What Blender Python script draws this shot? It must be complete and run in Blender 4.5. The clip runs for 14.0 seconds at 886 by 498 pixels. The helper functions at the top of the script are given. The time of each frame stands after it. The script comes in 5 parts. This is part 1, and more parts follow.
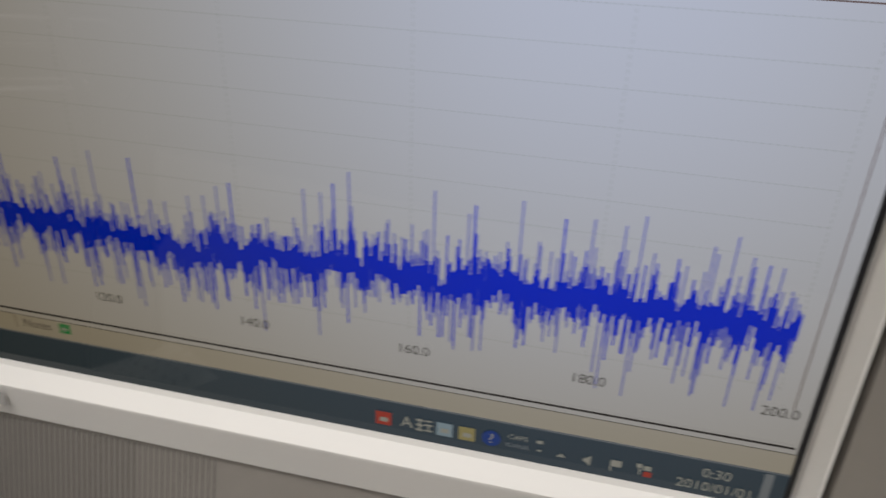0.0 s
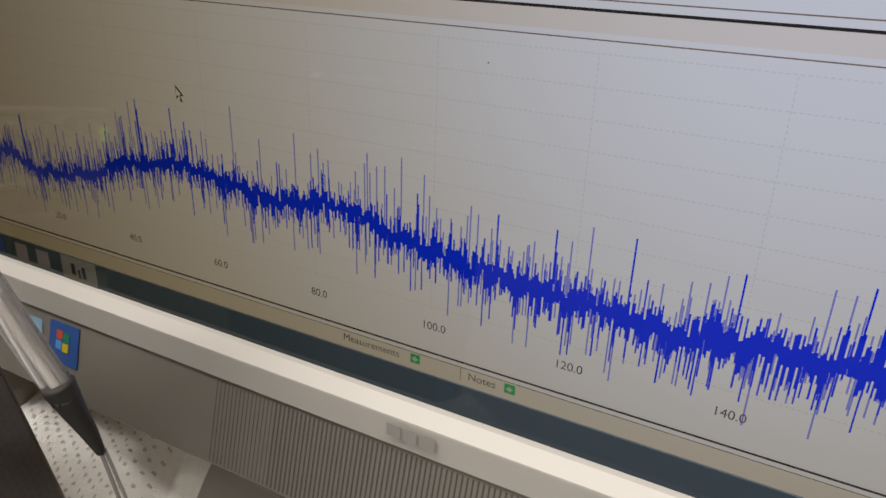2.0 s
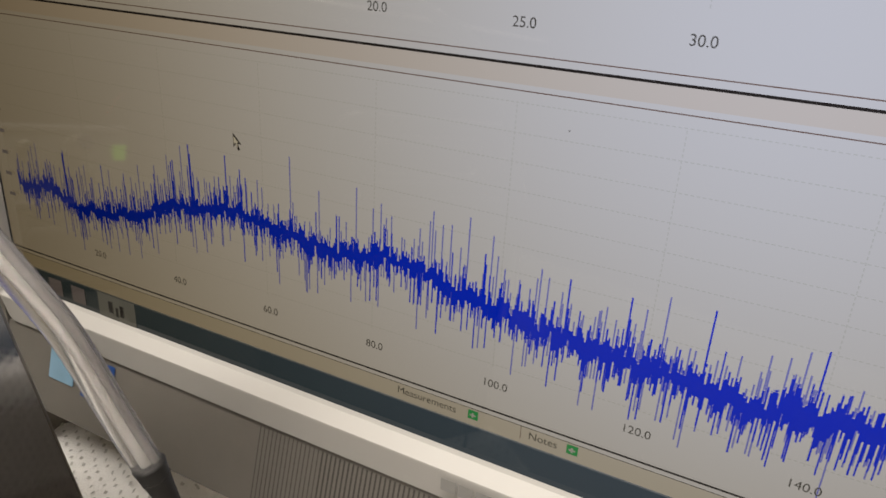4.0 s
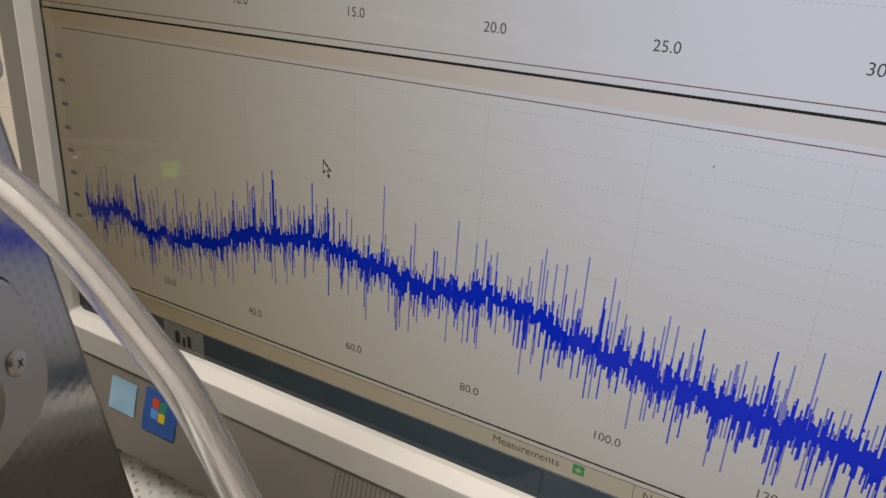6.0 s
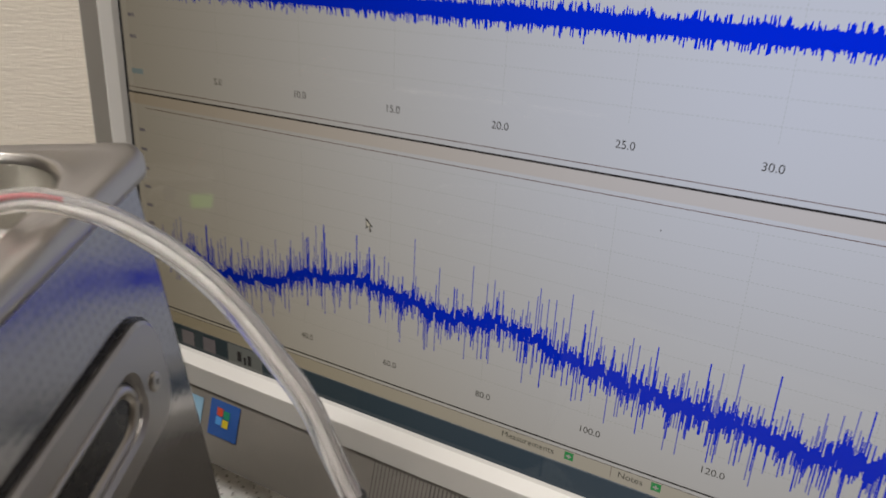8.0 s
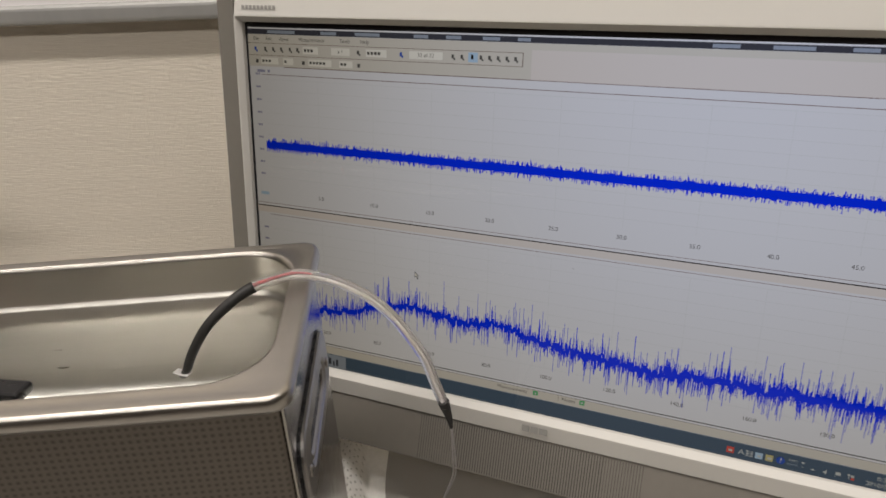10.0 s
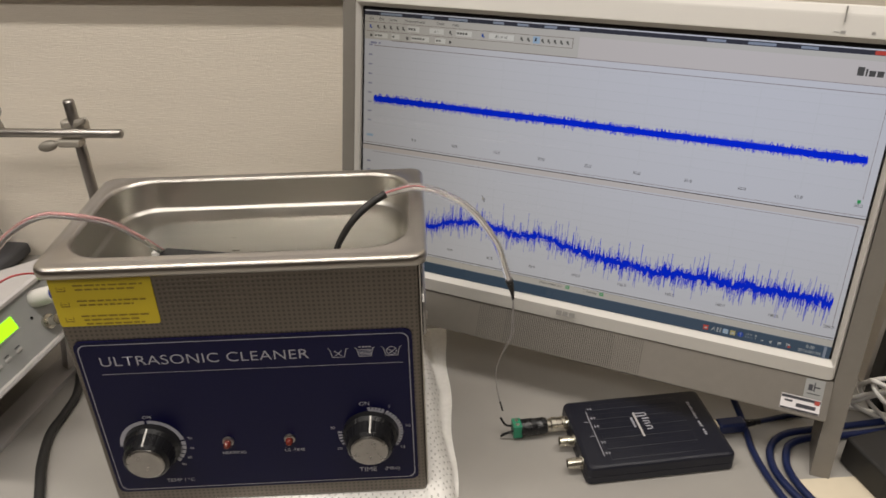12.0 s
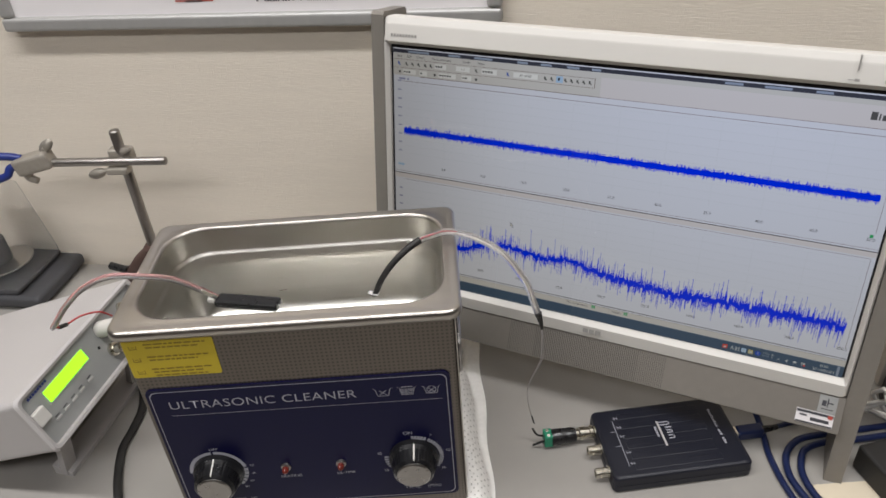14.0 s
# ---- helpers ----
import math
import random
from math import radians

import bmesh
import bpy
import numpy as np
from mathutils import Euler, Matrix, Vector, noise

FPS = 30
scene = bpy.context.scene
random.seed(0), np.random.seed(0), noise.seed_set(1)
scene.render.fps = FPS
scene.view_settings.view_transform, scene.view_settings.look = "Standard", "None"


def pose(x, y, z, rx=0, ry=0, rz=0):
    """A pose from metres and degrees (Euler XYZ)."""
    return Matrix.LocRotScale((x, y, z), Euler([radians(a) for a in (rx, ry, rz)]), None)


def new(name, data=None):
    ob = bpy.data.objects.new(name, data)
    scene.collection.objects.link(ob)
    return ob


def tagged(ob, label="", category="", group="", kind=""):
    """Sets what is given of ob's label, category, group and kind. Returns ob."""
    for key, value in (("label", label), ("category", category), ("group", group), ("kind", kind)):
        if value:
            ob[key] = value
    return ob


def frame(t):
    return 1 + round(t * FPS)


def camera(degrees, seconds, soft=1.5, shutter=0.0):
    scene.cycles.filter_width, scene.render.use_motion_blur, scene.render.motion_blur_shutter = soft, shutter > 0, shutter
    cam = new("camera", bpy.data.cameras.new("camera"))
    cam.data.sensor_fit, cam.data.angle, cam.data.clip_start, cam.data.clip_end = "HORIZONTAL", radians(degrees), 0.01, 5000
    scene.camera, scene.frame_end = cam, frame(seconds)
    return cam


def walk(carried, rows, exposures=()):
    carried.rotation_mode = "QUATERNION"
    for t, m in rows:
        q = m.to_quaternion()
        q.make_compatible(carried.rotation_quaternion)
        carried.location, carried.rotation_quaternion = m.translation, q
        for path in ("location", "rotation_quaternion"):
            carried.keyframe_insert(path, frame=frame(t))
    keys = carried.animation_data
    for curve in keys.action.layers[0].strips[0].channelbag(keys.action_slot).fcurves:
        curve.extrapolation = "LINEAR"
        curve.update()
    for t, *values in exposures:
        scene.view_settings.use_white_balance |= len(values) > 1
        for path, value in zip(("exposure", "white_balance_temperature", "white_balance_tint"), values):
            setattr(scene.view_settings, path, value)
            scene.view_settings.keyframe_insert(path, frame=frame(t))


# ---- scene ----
cam = camera(62.25, 14.0, soft=1.6, shutter=0.35)
PATH = [
    (0, pose(0.3910, -0.1173, 0.2618, 52.86, 0.53, 13.92)),
    (0.5, pose(0.3603, -0.1282, 0.2673, 53.69, 1.17, 19.06)),
    (1, pose(0.3304, -0.1349, 0.2745, 54.93, 1.48, 23.32)),
    (1.5, pose(0.3191, -0.1401, 0.2723, 56.06, 2.08, 25.99)),
    (2, pose(0.3161, -0.1423, 0.2705, 57.64, 2.96, 28.29)),
    (4.3, pose(0.2878, -0.1447, 0.2842, 58.15, 1.49, 28.05)),
    (4.5, pose(0.2844, -0.1420, 0.2846, 57.72, 1.58, 28.86)),
    (5, pose(0.2732, -0.1430, 0.2874, 58.51, 1.53, 28.84)),
    (5.5, pose(0.2650, -0.1440, 0.2816, 59.79, 0.95, 29.15)),
    (6, pose(0.2639, -0.1411, 0.2804, 59.55, 1.57, 30.07)),
    (6.5, pose(0.2628, -0.1413, 0.2806, 59.96, 1.11, 30.08)),
    (7, pose(0.2618, -0.1420, 0.2804, 60.31, 0.90, 29.48)),
    (7.5, pose(0.2671, -0.1502, 0.2903, 59.57, 1.64, 29.33)),
    (8, pose(0.2815, -0.1859, 0.3215, 60.17, 2.17, 29.28)),
    (8.3, pose(0.2897, -0.2181, 0.3411, 61.19, 2.80, 28.66)),
    (8.5, pose(0.3005, -0.2402, 0.3531, 61.97, 2.84, 28.21)),
    (8.7, pose(0.3104, -0.2584, 0.3629, 62.57, 3.29, 27.76)),
    (10.8, pose(0.3395, -0.4666, 0.4617, 62.22, 1.53, 20.89)),
    (11, pose(0.3436, -0.4886, 0.4635, 61.69, 1.39, 20.74)),
    (11.5, pose(0.3486, -0.5313, 0.4761, 61.10, 0.97, 22.50)),
    (12, pose(0.3537, -0.5664, 0.4896, 60.46, 1.03, 23.96)),
    (12.5, pose(0.3512, -0.5705, 0.5086, 59.84, 1.25, 25.61)),
    (13, pose(0.3464, -0.5593, 0.5332, 59.49, 2.10, 25.99)),
    (13.5, pose(0.3472, -0.5600, 0.5642, 57.44, 3.10, 25.71)),
    (14, pose(0.3486, -0.5581, 0.5825, 55.70, 3.60, 24.84)),
]
EXPOSURES = [(0.0, -0.10, 6250, 10), (1.0, -0.13, 6380, 10), (2.0, -0.04, 6650, 10), (5.0, 0.02, 6800, 10), (7.0, 0.02, 6750, 10), (8.0, -0.03, 6450, 10), (8.6, -0.02, 6450, 10), (10.8, -0.33, 6750, 10), (12.0, -0.15, 6750, 10), (13.0, -0.06, 6450, 10), (14.0, -0.04, 6150, 10)]
walk(cam, PATH, EXPOSURES)

# ---- light ----
world = bpy.data.worlds.new("room_air")
world.use_nodes = True
world.node_tree.nodes["Background"].inputs[0].default_value = (0.9, 0.85, 0.78, 1)
world.node_tree.nodes["Background"].inputs[1].default_value = 0.05
scene.world = world


def ceiling_tube(x, y, power, turn, deep):
    d = bpy.data.lights.new("fluorescent_light", "AREA")
    d.shape, d.size, d.size_y, d.energy, d.color = "RECTANGLE", 2.4, deep, power, (1.0, 0.955, 0.915)
    ob = new("fluorescent_light", d)
    ob.matrix_world = pose(x, y, 1.78, 0, 0, turn)
    return ob


ceiling_tube(0.09, -0.50, 34.0, 17, 0.12)
ceiling_tube(0.10, -1.70, 26.0, 17, 0.3)


# ---- materials ----
POLARISER = (0.0310, 0.0130, 0.0018)


def mat(name, color, rough=0.5, metal=0.0, var=0.08, scale=60.0, bump=0.0, bump_scale=300.0, stretch=(1, 1, 1),
        emit=0.0, trans=0.0, spec=0.5, ior=1.45, rough_var=0.1, coat=0.0):
    m = bpy.data.materials.new(name)
    m.use_nodes = True
    nt = m.node_tree
    b = nt.nodes["Principled BSDF"]
    b.inputs["Base Color"].default_value = (*color, 1)
    b.inputs["Roughness"].default_value = rough
    b.inputs["Metallic"].default_value = metal
    b.inputs["Specular IOR Level"].default_value = spec
    b.inputs["IOR"].default_value = ior
    b.inputs["Transmission Weight"].default_value = trans
    b.inputs["Coat Weight"].default_value = coat
    co = nt.nodes.new("ShaderNodeTexCoord")
    mp = nt.nodes.new("ShaderNodeMapping")
    mp.inputs["Scale"].default_value = stretch
    nt.links.new(co.outputs["Object"], mp.inputs["Vector"])
    if emit:
        b.inputs["Base Color"].default_value = (0.002, 0.002, 0.002, 1)
        b.inputs["Emission Color"].default_value = (*color, 1)
        b.inputs["Emission Strength"].default_value = emit
        if name.startswith("lit_"):
            # the panel's polariser: a glossy tinted coat that swallows more, blue first, the more slanted the way through it
            b.inputs["Specular IOR Level"].default_value = 0.0
            b.inputs["Coat Weight"].default_value, b.inputs["Coat Roughness"].default_value = 1.0, 0.05
            b.inputs["Coat IOR"].default_value, b.inputs["Coat Tint"].default_value = 1.33, (*POLARISER, 1)
            # emission painted dimmer towards the left end, imitating the dimming of slanted views
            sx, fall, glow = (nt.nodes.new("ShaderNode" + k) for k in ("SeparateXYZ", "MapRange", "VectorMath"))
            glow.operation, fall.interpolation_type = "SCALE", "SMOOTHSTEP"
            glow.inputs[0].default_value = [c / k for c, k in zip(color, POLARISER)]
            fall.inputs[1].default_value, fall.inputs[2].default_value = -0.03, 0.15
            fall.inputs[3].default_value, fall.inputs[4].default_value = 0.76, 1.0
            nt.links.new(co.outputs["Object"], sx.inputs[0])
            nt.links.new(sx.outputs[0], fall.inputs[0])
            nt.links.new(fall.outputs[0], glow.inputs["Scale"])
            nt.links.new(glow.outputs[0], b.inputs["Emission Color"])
        return m
    if var:
        n1 = nt.nodes.new("ShaderNodeTexNoise")
        n1.inputs["Scale"].default_value, n1.inputs["Detail"].default_value = scale, 6
        n2 = nt.nodes.new("ShaderNodeTexNoise")
        n2.inputs["Scale"].default_value, n2.inputs["Detail"].default_value = scale * 0.13, 3
        add = nt.nodes.new("ShaderNodeMath")
        add.operation = "ADD"
        nt.links.new(mp.outputs[0], n1.inputs["Vector"])
        nt.links.new(mp.outputs[0], n2.inputs["Vector"])
        nt.links.new(n1.outputs[0], add.inputs[0])
        nt.links.new(n2.outputs[0], add.inputs[1])
        ramp = nt.nodes.new("ShaderNodeMapRange")
        ramp.inputs[1].default_value, ramp.inputs[2].default_value = 0.6, 1.4
        ramp.inputs[3].default_value, ramp.inputs[4].default_value = 1 - var, 1 + var
        nt.links.new(add.outputs[0], ramp.inputs[0])
        mul = nt.nodes.new("ShaderNodeVectorMath")
        mul.operation = "SCALE"
        mul.inputs[0].default_value = color
        nt.links.new(ramp.outputs[0], mul.inputs["Scale"])
        nt.links.new(mul.outputs[0], b.inputs["Base Color"])
        rr = nt.nodes.new("ShaderNodeMapRange")
        rr.inputs[3].default_value, rr.inputs[4].default_value = max(0.02, rough - rough_var), min(1, rough + rough_var)
        nt.links.new(n1.outputs[0], rr.inputs[0])
        nt.links.new(rr.outputs[0], b.inputs["Roughness"])
    if bump:
        n3 = nt.nodes.new("ShaderNodeTexNoise")
        n3.inputs["Scale"].default_value, n3.inputs["Detail"].default_value = bump_scale, 5
        nt.links.new(mp.outputs[0], n3.inputs["Vector"])
        bp = nt.nodes.new("ShaderNodeBump")
        bp.inputs["Strength"].default_value, bp.inputs["Distance"].default_value = bump, 0.002
        nt.links.new(n3.outputs[0], bp.inputs["Height"])
        nt.links.new(bp.outputs[0], b.inputs["Normal"])
    return m


def dimpled_steel(name, color, rough, pitch, depth, tone):
    """Brushed sheet steel rolled with a fine square dimple grid."""
    m = mat(name, color, rough, 1.0, 0.07, 60, 0, 0, (1, 1, 1))
    nt = m.node_tree
    b = nt.nodes["Principled BSDF"]
    co = nt.nodes.new("ShaderNodeTexCoord")
    sep = nt.nodes.new("ShaderNodeSeparateXYZ")
    nt.links.new(co.outputs["Object"], sep.inputs[0])
    sides = nt.nodes.new("ShaderNodeMath")
    sides.operation = "ADD"
    nt.links.new(sep.outputs[0], sides.inputs[0])
    nt.links.new(sep.outputs[1], sides.inputs[1])
    waves = []
    for src in (sides.outputs[0], sep.outputs[2]):
        k = nt.nodes.new("ShaderNodeMath")
        k.operation = "MULTIPLY"
        k.inputs[1].default_value = 2 * math.pi / pitch
        s = nt.nodes.new("ShaderNodeMath")
        s.operation = "SINE"
        nt.links.new(src, k.inputs[0])
        nt.links.new(k.outputs[0], s.inputs[0])
        up = nt.nodes.new("ShaderNodeMath")
        up.operation = "ADD"
        up.inputs[1].default_value = 1.0
        nt.links.new(s.outputs[0], up.inputs[0])
        waves.append(up)
    pr = nt.nodes.new("ShaderNodeMath")
    pr.operation = "MULTIPLY"
    nt.links.new(waves[0].outputs[0], pr.inputs[0])
    nt.links.new(waves[1].outputs[0], pr.inputs[1])
    # relief shading painted into the colour: pressed squares darker, the ribs between them lighter
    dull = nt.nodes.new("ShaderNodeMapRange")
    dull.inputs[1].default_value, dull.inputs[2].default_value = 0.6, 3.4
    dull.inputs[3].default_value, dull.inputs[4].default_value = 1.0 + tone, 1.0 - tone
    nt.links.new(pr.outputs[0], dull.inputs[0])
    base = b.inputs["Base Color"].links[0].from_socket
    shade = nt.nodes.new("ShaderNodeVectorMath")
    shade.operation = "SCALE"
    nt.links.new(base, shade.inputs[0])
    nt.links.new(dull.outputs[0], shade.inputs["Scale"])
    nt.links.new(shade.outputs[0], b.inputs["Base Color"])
    bp = nt.nodes.new("ShaderNodeBump")
    bp.inputs["Strength"].default_value, bp.inputs["Distance"].default_value = depth, 0.0006
    nt.links.new(pr.outputs[0], bp.inputs["Height"])
    nt.links.new(bp.outputs[0], b.inputs["Normal"])
    return m


M_WALL = mat("embossed_wallpaper", (0.78, 0.71, 0.605), 0.85, 0, 0.04, 9, 0.48, 95, (0.75, 0.75, 8), spec=0.2)
M_DESK = mat("grey_laminate", (0.335, 0.318, 0.292), 0.42, 0, 0.05, 25, 0.05, 700)
M_CEIL = mat("white_ceiling", (0.8, 0.78, 0.74), 0.9, 0, 0.03, 5)
M_FLOOR = mat("brown_vinyl", (0.12, 0.095, 0.075), 0.5, 0, 0.1, 6)
# dimness of the room put into the colour, to keep reflections dark
M_ROOM = mat("dimmed_room_paint", (0.085, 0.062, 0.044), 0.9, 0, 0.05, 4)
M_ALU = mat("anodised_aluminium", (0.42, 0.415, 0.40), 0.42, 0.35, 0.05, 30, 0, 0, (6, 1, 1))
M_PAPER = mat("printed_paper", (0.80, 0.77, 0.77), 0.6, 0, 0.02, 10)
M_INK = mat("grey_ink", (0.06, 0.06, 0.07), 0.6, 0, 0.0)
M_REDINK = mat("red_ink", (0.45, 0.08, 0.06), 0.6, 0, 0.0)
M_WHITE = mat("satin_white_plastic", (0.62, 0.60, 0.56), 0.42, 0, 0.03, 20)
M_SILVER = mat("silver_painted_plastic", (0.225, 0.207, 0.182), 0.46, 0.2, 0.05, 160)
M_SLOT = mat("dark_slot", (0.085, 0.078, 0.068), 0.7, 0, 0)
M_BEZEL = mat("black_bezel", (0.01, 0.01, 0.012), 0.3, 0, 0)
M_PRINTGREY = mat("grey_print", (0.34, 0.33, 0.31), 0.5, 0, 0)
M_STEEL = mat("polished_steel", (0.45, 0.425, 0.39), 0.33, 1.0, 0.06, 40, 0, 0, (0.4, 3, 3))
M_HANDLE = mat("satin_pressed_steel", (0.40, 0.385, 0.37), 0.36, 1.0, 0.05, 60)
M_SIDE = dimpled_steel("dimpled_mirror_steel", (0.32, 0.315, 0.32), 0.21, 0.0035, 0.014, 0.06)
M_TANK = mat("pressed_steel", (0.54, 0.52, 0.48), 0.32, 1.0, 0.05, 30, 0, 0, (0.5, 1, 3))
# shade of the casing's front put into the colour; the side sheets stay lighter
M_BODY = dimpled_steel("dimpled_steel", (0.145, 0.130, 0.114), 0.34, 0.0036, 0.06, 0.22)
M_BLUE = mat("navy_panel_film", (0.0034, 0.0034, 0.030), 0.32, 0, 0.05, 30, spec=0.22, rough_var=0.02)
M_PANELPRINT = mat("white_print", (0.36, 0.36, 0.40), 0.5, 0, 0)
M_YELLOW = mat("yellow_sticker", (0.56, 0.43, 0.022), 0.45, 0, 0.04, 40)
M_BROWNINK = mat("brown_ink", (0.24, 0.17, 0.02), 0.6, 0, 0)
M_BLACK = mat("black_plastic", (0.013, 0.013, 0.014), 0.28, 0, 0.15, 200)
M_KNOB = mat("matt_black_plastic", (0.008, 0.008, 0.009), 0.30, 0, 0.1, 200, spec=0.35)
M_RUBBER = mat("black_rubber", (0.02, 0.019, 0.018), 0.55, 0, 0.2, 150)
M_SPUN = mat("spun_aluminium", (0.36, 0.345, 0.325), 0.3, 1.0, 0.12, 200)
M_LED = mat("red_lens", (0.16, 0.025, 0.018), 0.15, 0, 0.05, 300, trans=0.3)
M_WATER = mat("clear_water", (0.92, 0.96, 0.95), 0.02, 0, 0, trans=1.0, ior=1.333)
M_TUBE = mat("clear_tubing", (1.0, 0.99, 0.98), 0.26, 0, 0, trans=0.90, ior=1.13)
M_WIREG = mat("grey_wire", (0.32, 0.30, 0.29), 0.45, 0, 0.1, 100)
M_WIRER = mat("red_wire", (0.42, 0.05, 0.05), 0.45, 0, 0.1, 100)
M_WIREW = mat("white_wire", (0.72, 0.70, 0.67), 0.45, 0, 0.05, 100)
M_CLOTH = mat("knitted_cotton", (0.90, 0.88, 0.84), 0.9, 0, 0.08, 200, 0.4, 900)
M_SCOPE = mat("navy_scope_plastic", (0.010, 0.011, 0.019), 0.42, 0, 0.12, 250, 0.1, 1200)
M_NICKEL = mat("nickel_plate", (0.66, 0.63, 0.55), 0.22, 1.0, 0.08, 200)
M_GREEN = mat("green_terminal", (0.02, 0.22, 0.12), 0.4, 0, 0.05, 200)
M_BCABLE = mat("blue_cable", (0.010, 0.018, 0.068), 0.35, 0, 0.08, 150)
M_GEN = mat("light_grey_case", (0.47, 0.45, 0.44), 0.5, 0, 0.03, 60, 0.08, 900)
M_GENFACE = mat("grey_face_film", (0.33, 0.335, 0.325), 0.4, 0, 0.04, 80)
M_LCD = mat("green_backlight", (0.28, 0.80, 0.012), 0.25, emit=2.3)
M_ROD = mat("dull_steel_rod", (0.36, 0.34, 0.32), 0.35, 1.0, 0.1, 120)
M_CLAMP = mat("cast_zinc", (0.40, 0.37, 0.32), 0.55, 0.6, 0.12, 160, 0.25, 400)
M_BLUECAP = mat("blue_vinyl", (0.018, 0.035, 0.20), 0.35, 0, 0.08, 100)
M_CAST = mat("brown_cast_iron", (0.10, 0.06, 0.05), 0.5, 0.2, 0.15, 120, 0.2, 400)
M_ACRYL = mat("clear_acrylic", (0.93, 0.93, 0.92), 0.05, 0, 0, trans=0.95, ior=1.1)
M_DARKPAD = mat("dark_grey_plastic", (0.06, 0.06, 0.065), 0.5, 0, 0.1, 120)
M_PAPERTAN = mat("tan_paper", (0.66, 0.58, 0.44), 0.7, 0, 0.08, 30)

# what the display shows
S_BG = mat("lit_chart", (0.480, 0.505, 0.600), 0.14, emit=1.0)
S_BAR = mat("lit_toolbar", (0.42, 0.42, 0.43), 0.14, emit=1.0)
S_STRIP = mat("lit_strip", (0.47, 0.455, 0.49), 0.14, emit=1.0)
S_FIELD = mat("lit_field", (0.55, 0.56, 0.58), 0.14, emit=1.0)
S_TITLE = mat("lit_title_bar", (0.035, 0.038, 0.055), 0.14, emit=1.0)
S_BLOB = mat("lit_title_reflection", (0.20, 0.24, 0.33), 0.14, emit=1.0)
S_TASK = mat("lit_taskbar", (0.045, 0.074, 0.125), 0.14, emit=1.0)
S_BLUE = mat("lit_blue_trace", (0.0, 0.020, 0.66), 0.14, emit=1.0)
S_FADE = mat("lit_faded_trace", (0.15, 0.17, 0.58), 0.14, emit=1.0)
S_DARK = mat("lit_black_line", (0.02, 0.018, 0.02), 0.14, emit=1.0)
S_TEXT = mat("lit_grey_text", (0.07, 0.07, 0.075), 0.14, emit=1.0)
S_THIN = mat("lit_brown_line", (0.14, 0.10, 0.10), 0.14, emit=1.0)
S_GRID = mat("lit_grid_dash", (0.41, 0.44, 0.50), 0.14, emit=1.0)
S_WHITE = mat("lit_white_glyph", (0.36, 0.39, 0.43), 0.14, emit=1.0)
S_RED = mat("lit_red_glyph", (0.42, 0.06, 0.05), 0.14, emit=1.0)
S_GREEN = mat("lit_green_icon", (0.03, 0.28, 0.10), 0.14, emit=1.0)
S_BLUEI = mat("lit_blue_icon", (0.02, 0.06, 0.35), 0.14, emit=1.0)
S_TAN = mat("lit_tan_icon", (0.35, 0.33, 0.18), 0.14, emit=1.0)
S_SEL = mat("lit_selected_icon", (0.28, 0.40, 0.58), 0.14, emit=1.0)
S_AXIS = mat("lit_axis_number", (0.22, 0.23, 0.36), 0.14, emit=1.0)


# ---- mesh tools ----
def part(name, bm, material, parent, label="", smooth=False):
    me = bpy.data.meshes.new(name)
    bmesh.ops.recalc_face_normals(bm, faces=bm.faces)
    bm.to_mesh(me)
    bm.free()
    me.materials.append(material)
    if smooth:
        me.shade_smooth()
    ob = new(name, me)
    ob.parent = parent
    if label:
        tagged(ob, label)
    return ob


def thing(name, m, label, category, group="", kind=""):
    ob = new(name)
    ob.empty_display_size = 0.02
    ob.matrix_world = m
    return tagged(ob, label, category, group, kind)


def solo(name, bm, material, label, category, m=None, kind="", smooth=False):
    ob = part(name, bm, material, None, "", smooth)
    if m is not None:
        ob.matrix_world = m
    return tagged(ob, label, category, "", kind)


def box(x0, x1, y0, y1, z0, z1, bev=0.0, seg=2, bm=None):
    own = bm is None
    bm = bmesh.new() if own else bm
    g = bmesh.ops.create_cube(bm, size=1.0)
    vs = g["verts"]
    for v in vs:
        v.co = Vector(((x0 + x1) / 2 + v.co.x * (x1 - x0), (y0 + y1) / 2 + v.co.y * (y1 - y0), (z0 + z1) / 2 + v.co.z * (z1 - z0)))
    if bev:
        es = list({e for v in vs for e in v.link_edges})
        bmesh.ops.bevel(bm, geom=es, offset=bev, segments=seg, affect="EDGES", profile=0.5)
    return bm


def rr(x0, x1, y0, y1, r, n=6):
    """Points of a rounded rectangle, counter-clockwise."""
    pts = []
    for cx, cy, a in ((x1 - r, y1 - r, 0), (x0 + r, y1 - r, 90), (x0 + r, y0 + r, 180), (x1 - r, y0 + r, 270)):
        for k in range(n + 1):
            t = radians(a + 90 * k / n)
            pts.append((cx + r * math.cos(t), cy + r * math.sin(t)))
    return pts


def loft(rings, cap0=False, cap1=False, closed=True):
    bm = bmesh.new()
    vr = [[bm.verts.new(p) for p in ring] for ring in rings]
    n = len(rings[0])
    for a, b in zip(vr, vr[1:]):
        for i in range(n if closed else n - 1):
            j = (i + 1) % n
            bm.faces.new((a[i], a[j], b[j], b[i]))
    if cap0:
        bm.faces.new(vr[0])
    if cap1:
        bm.faces.new(vr[-1])
    return bm


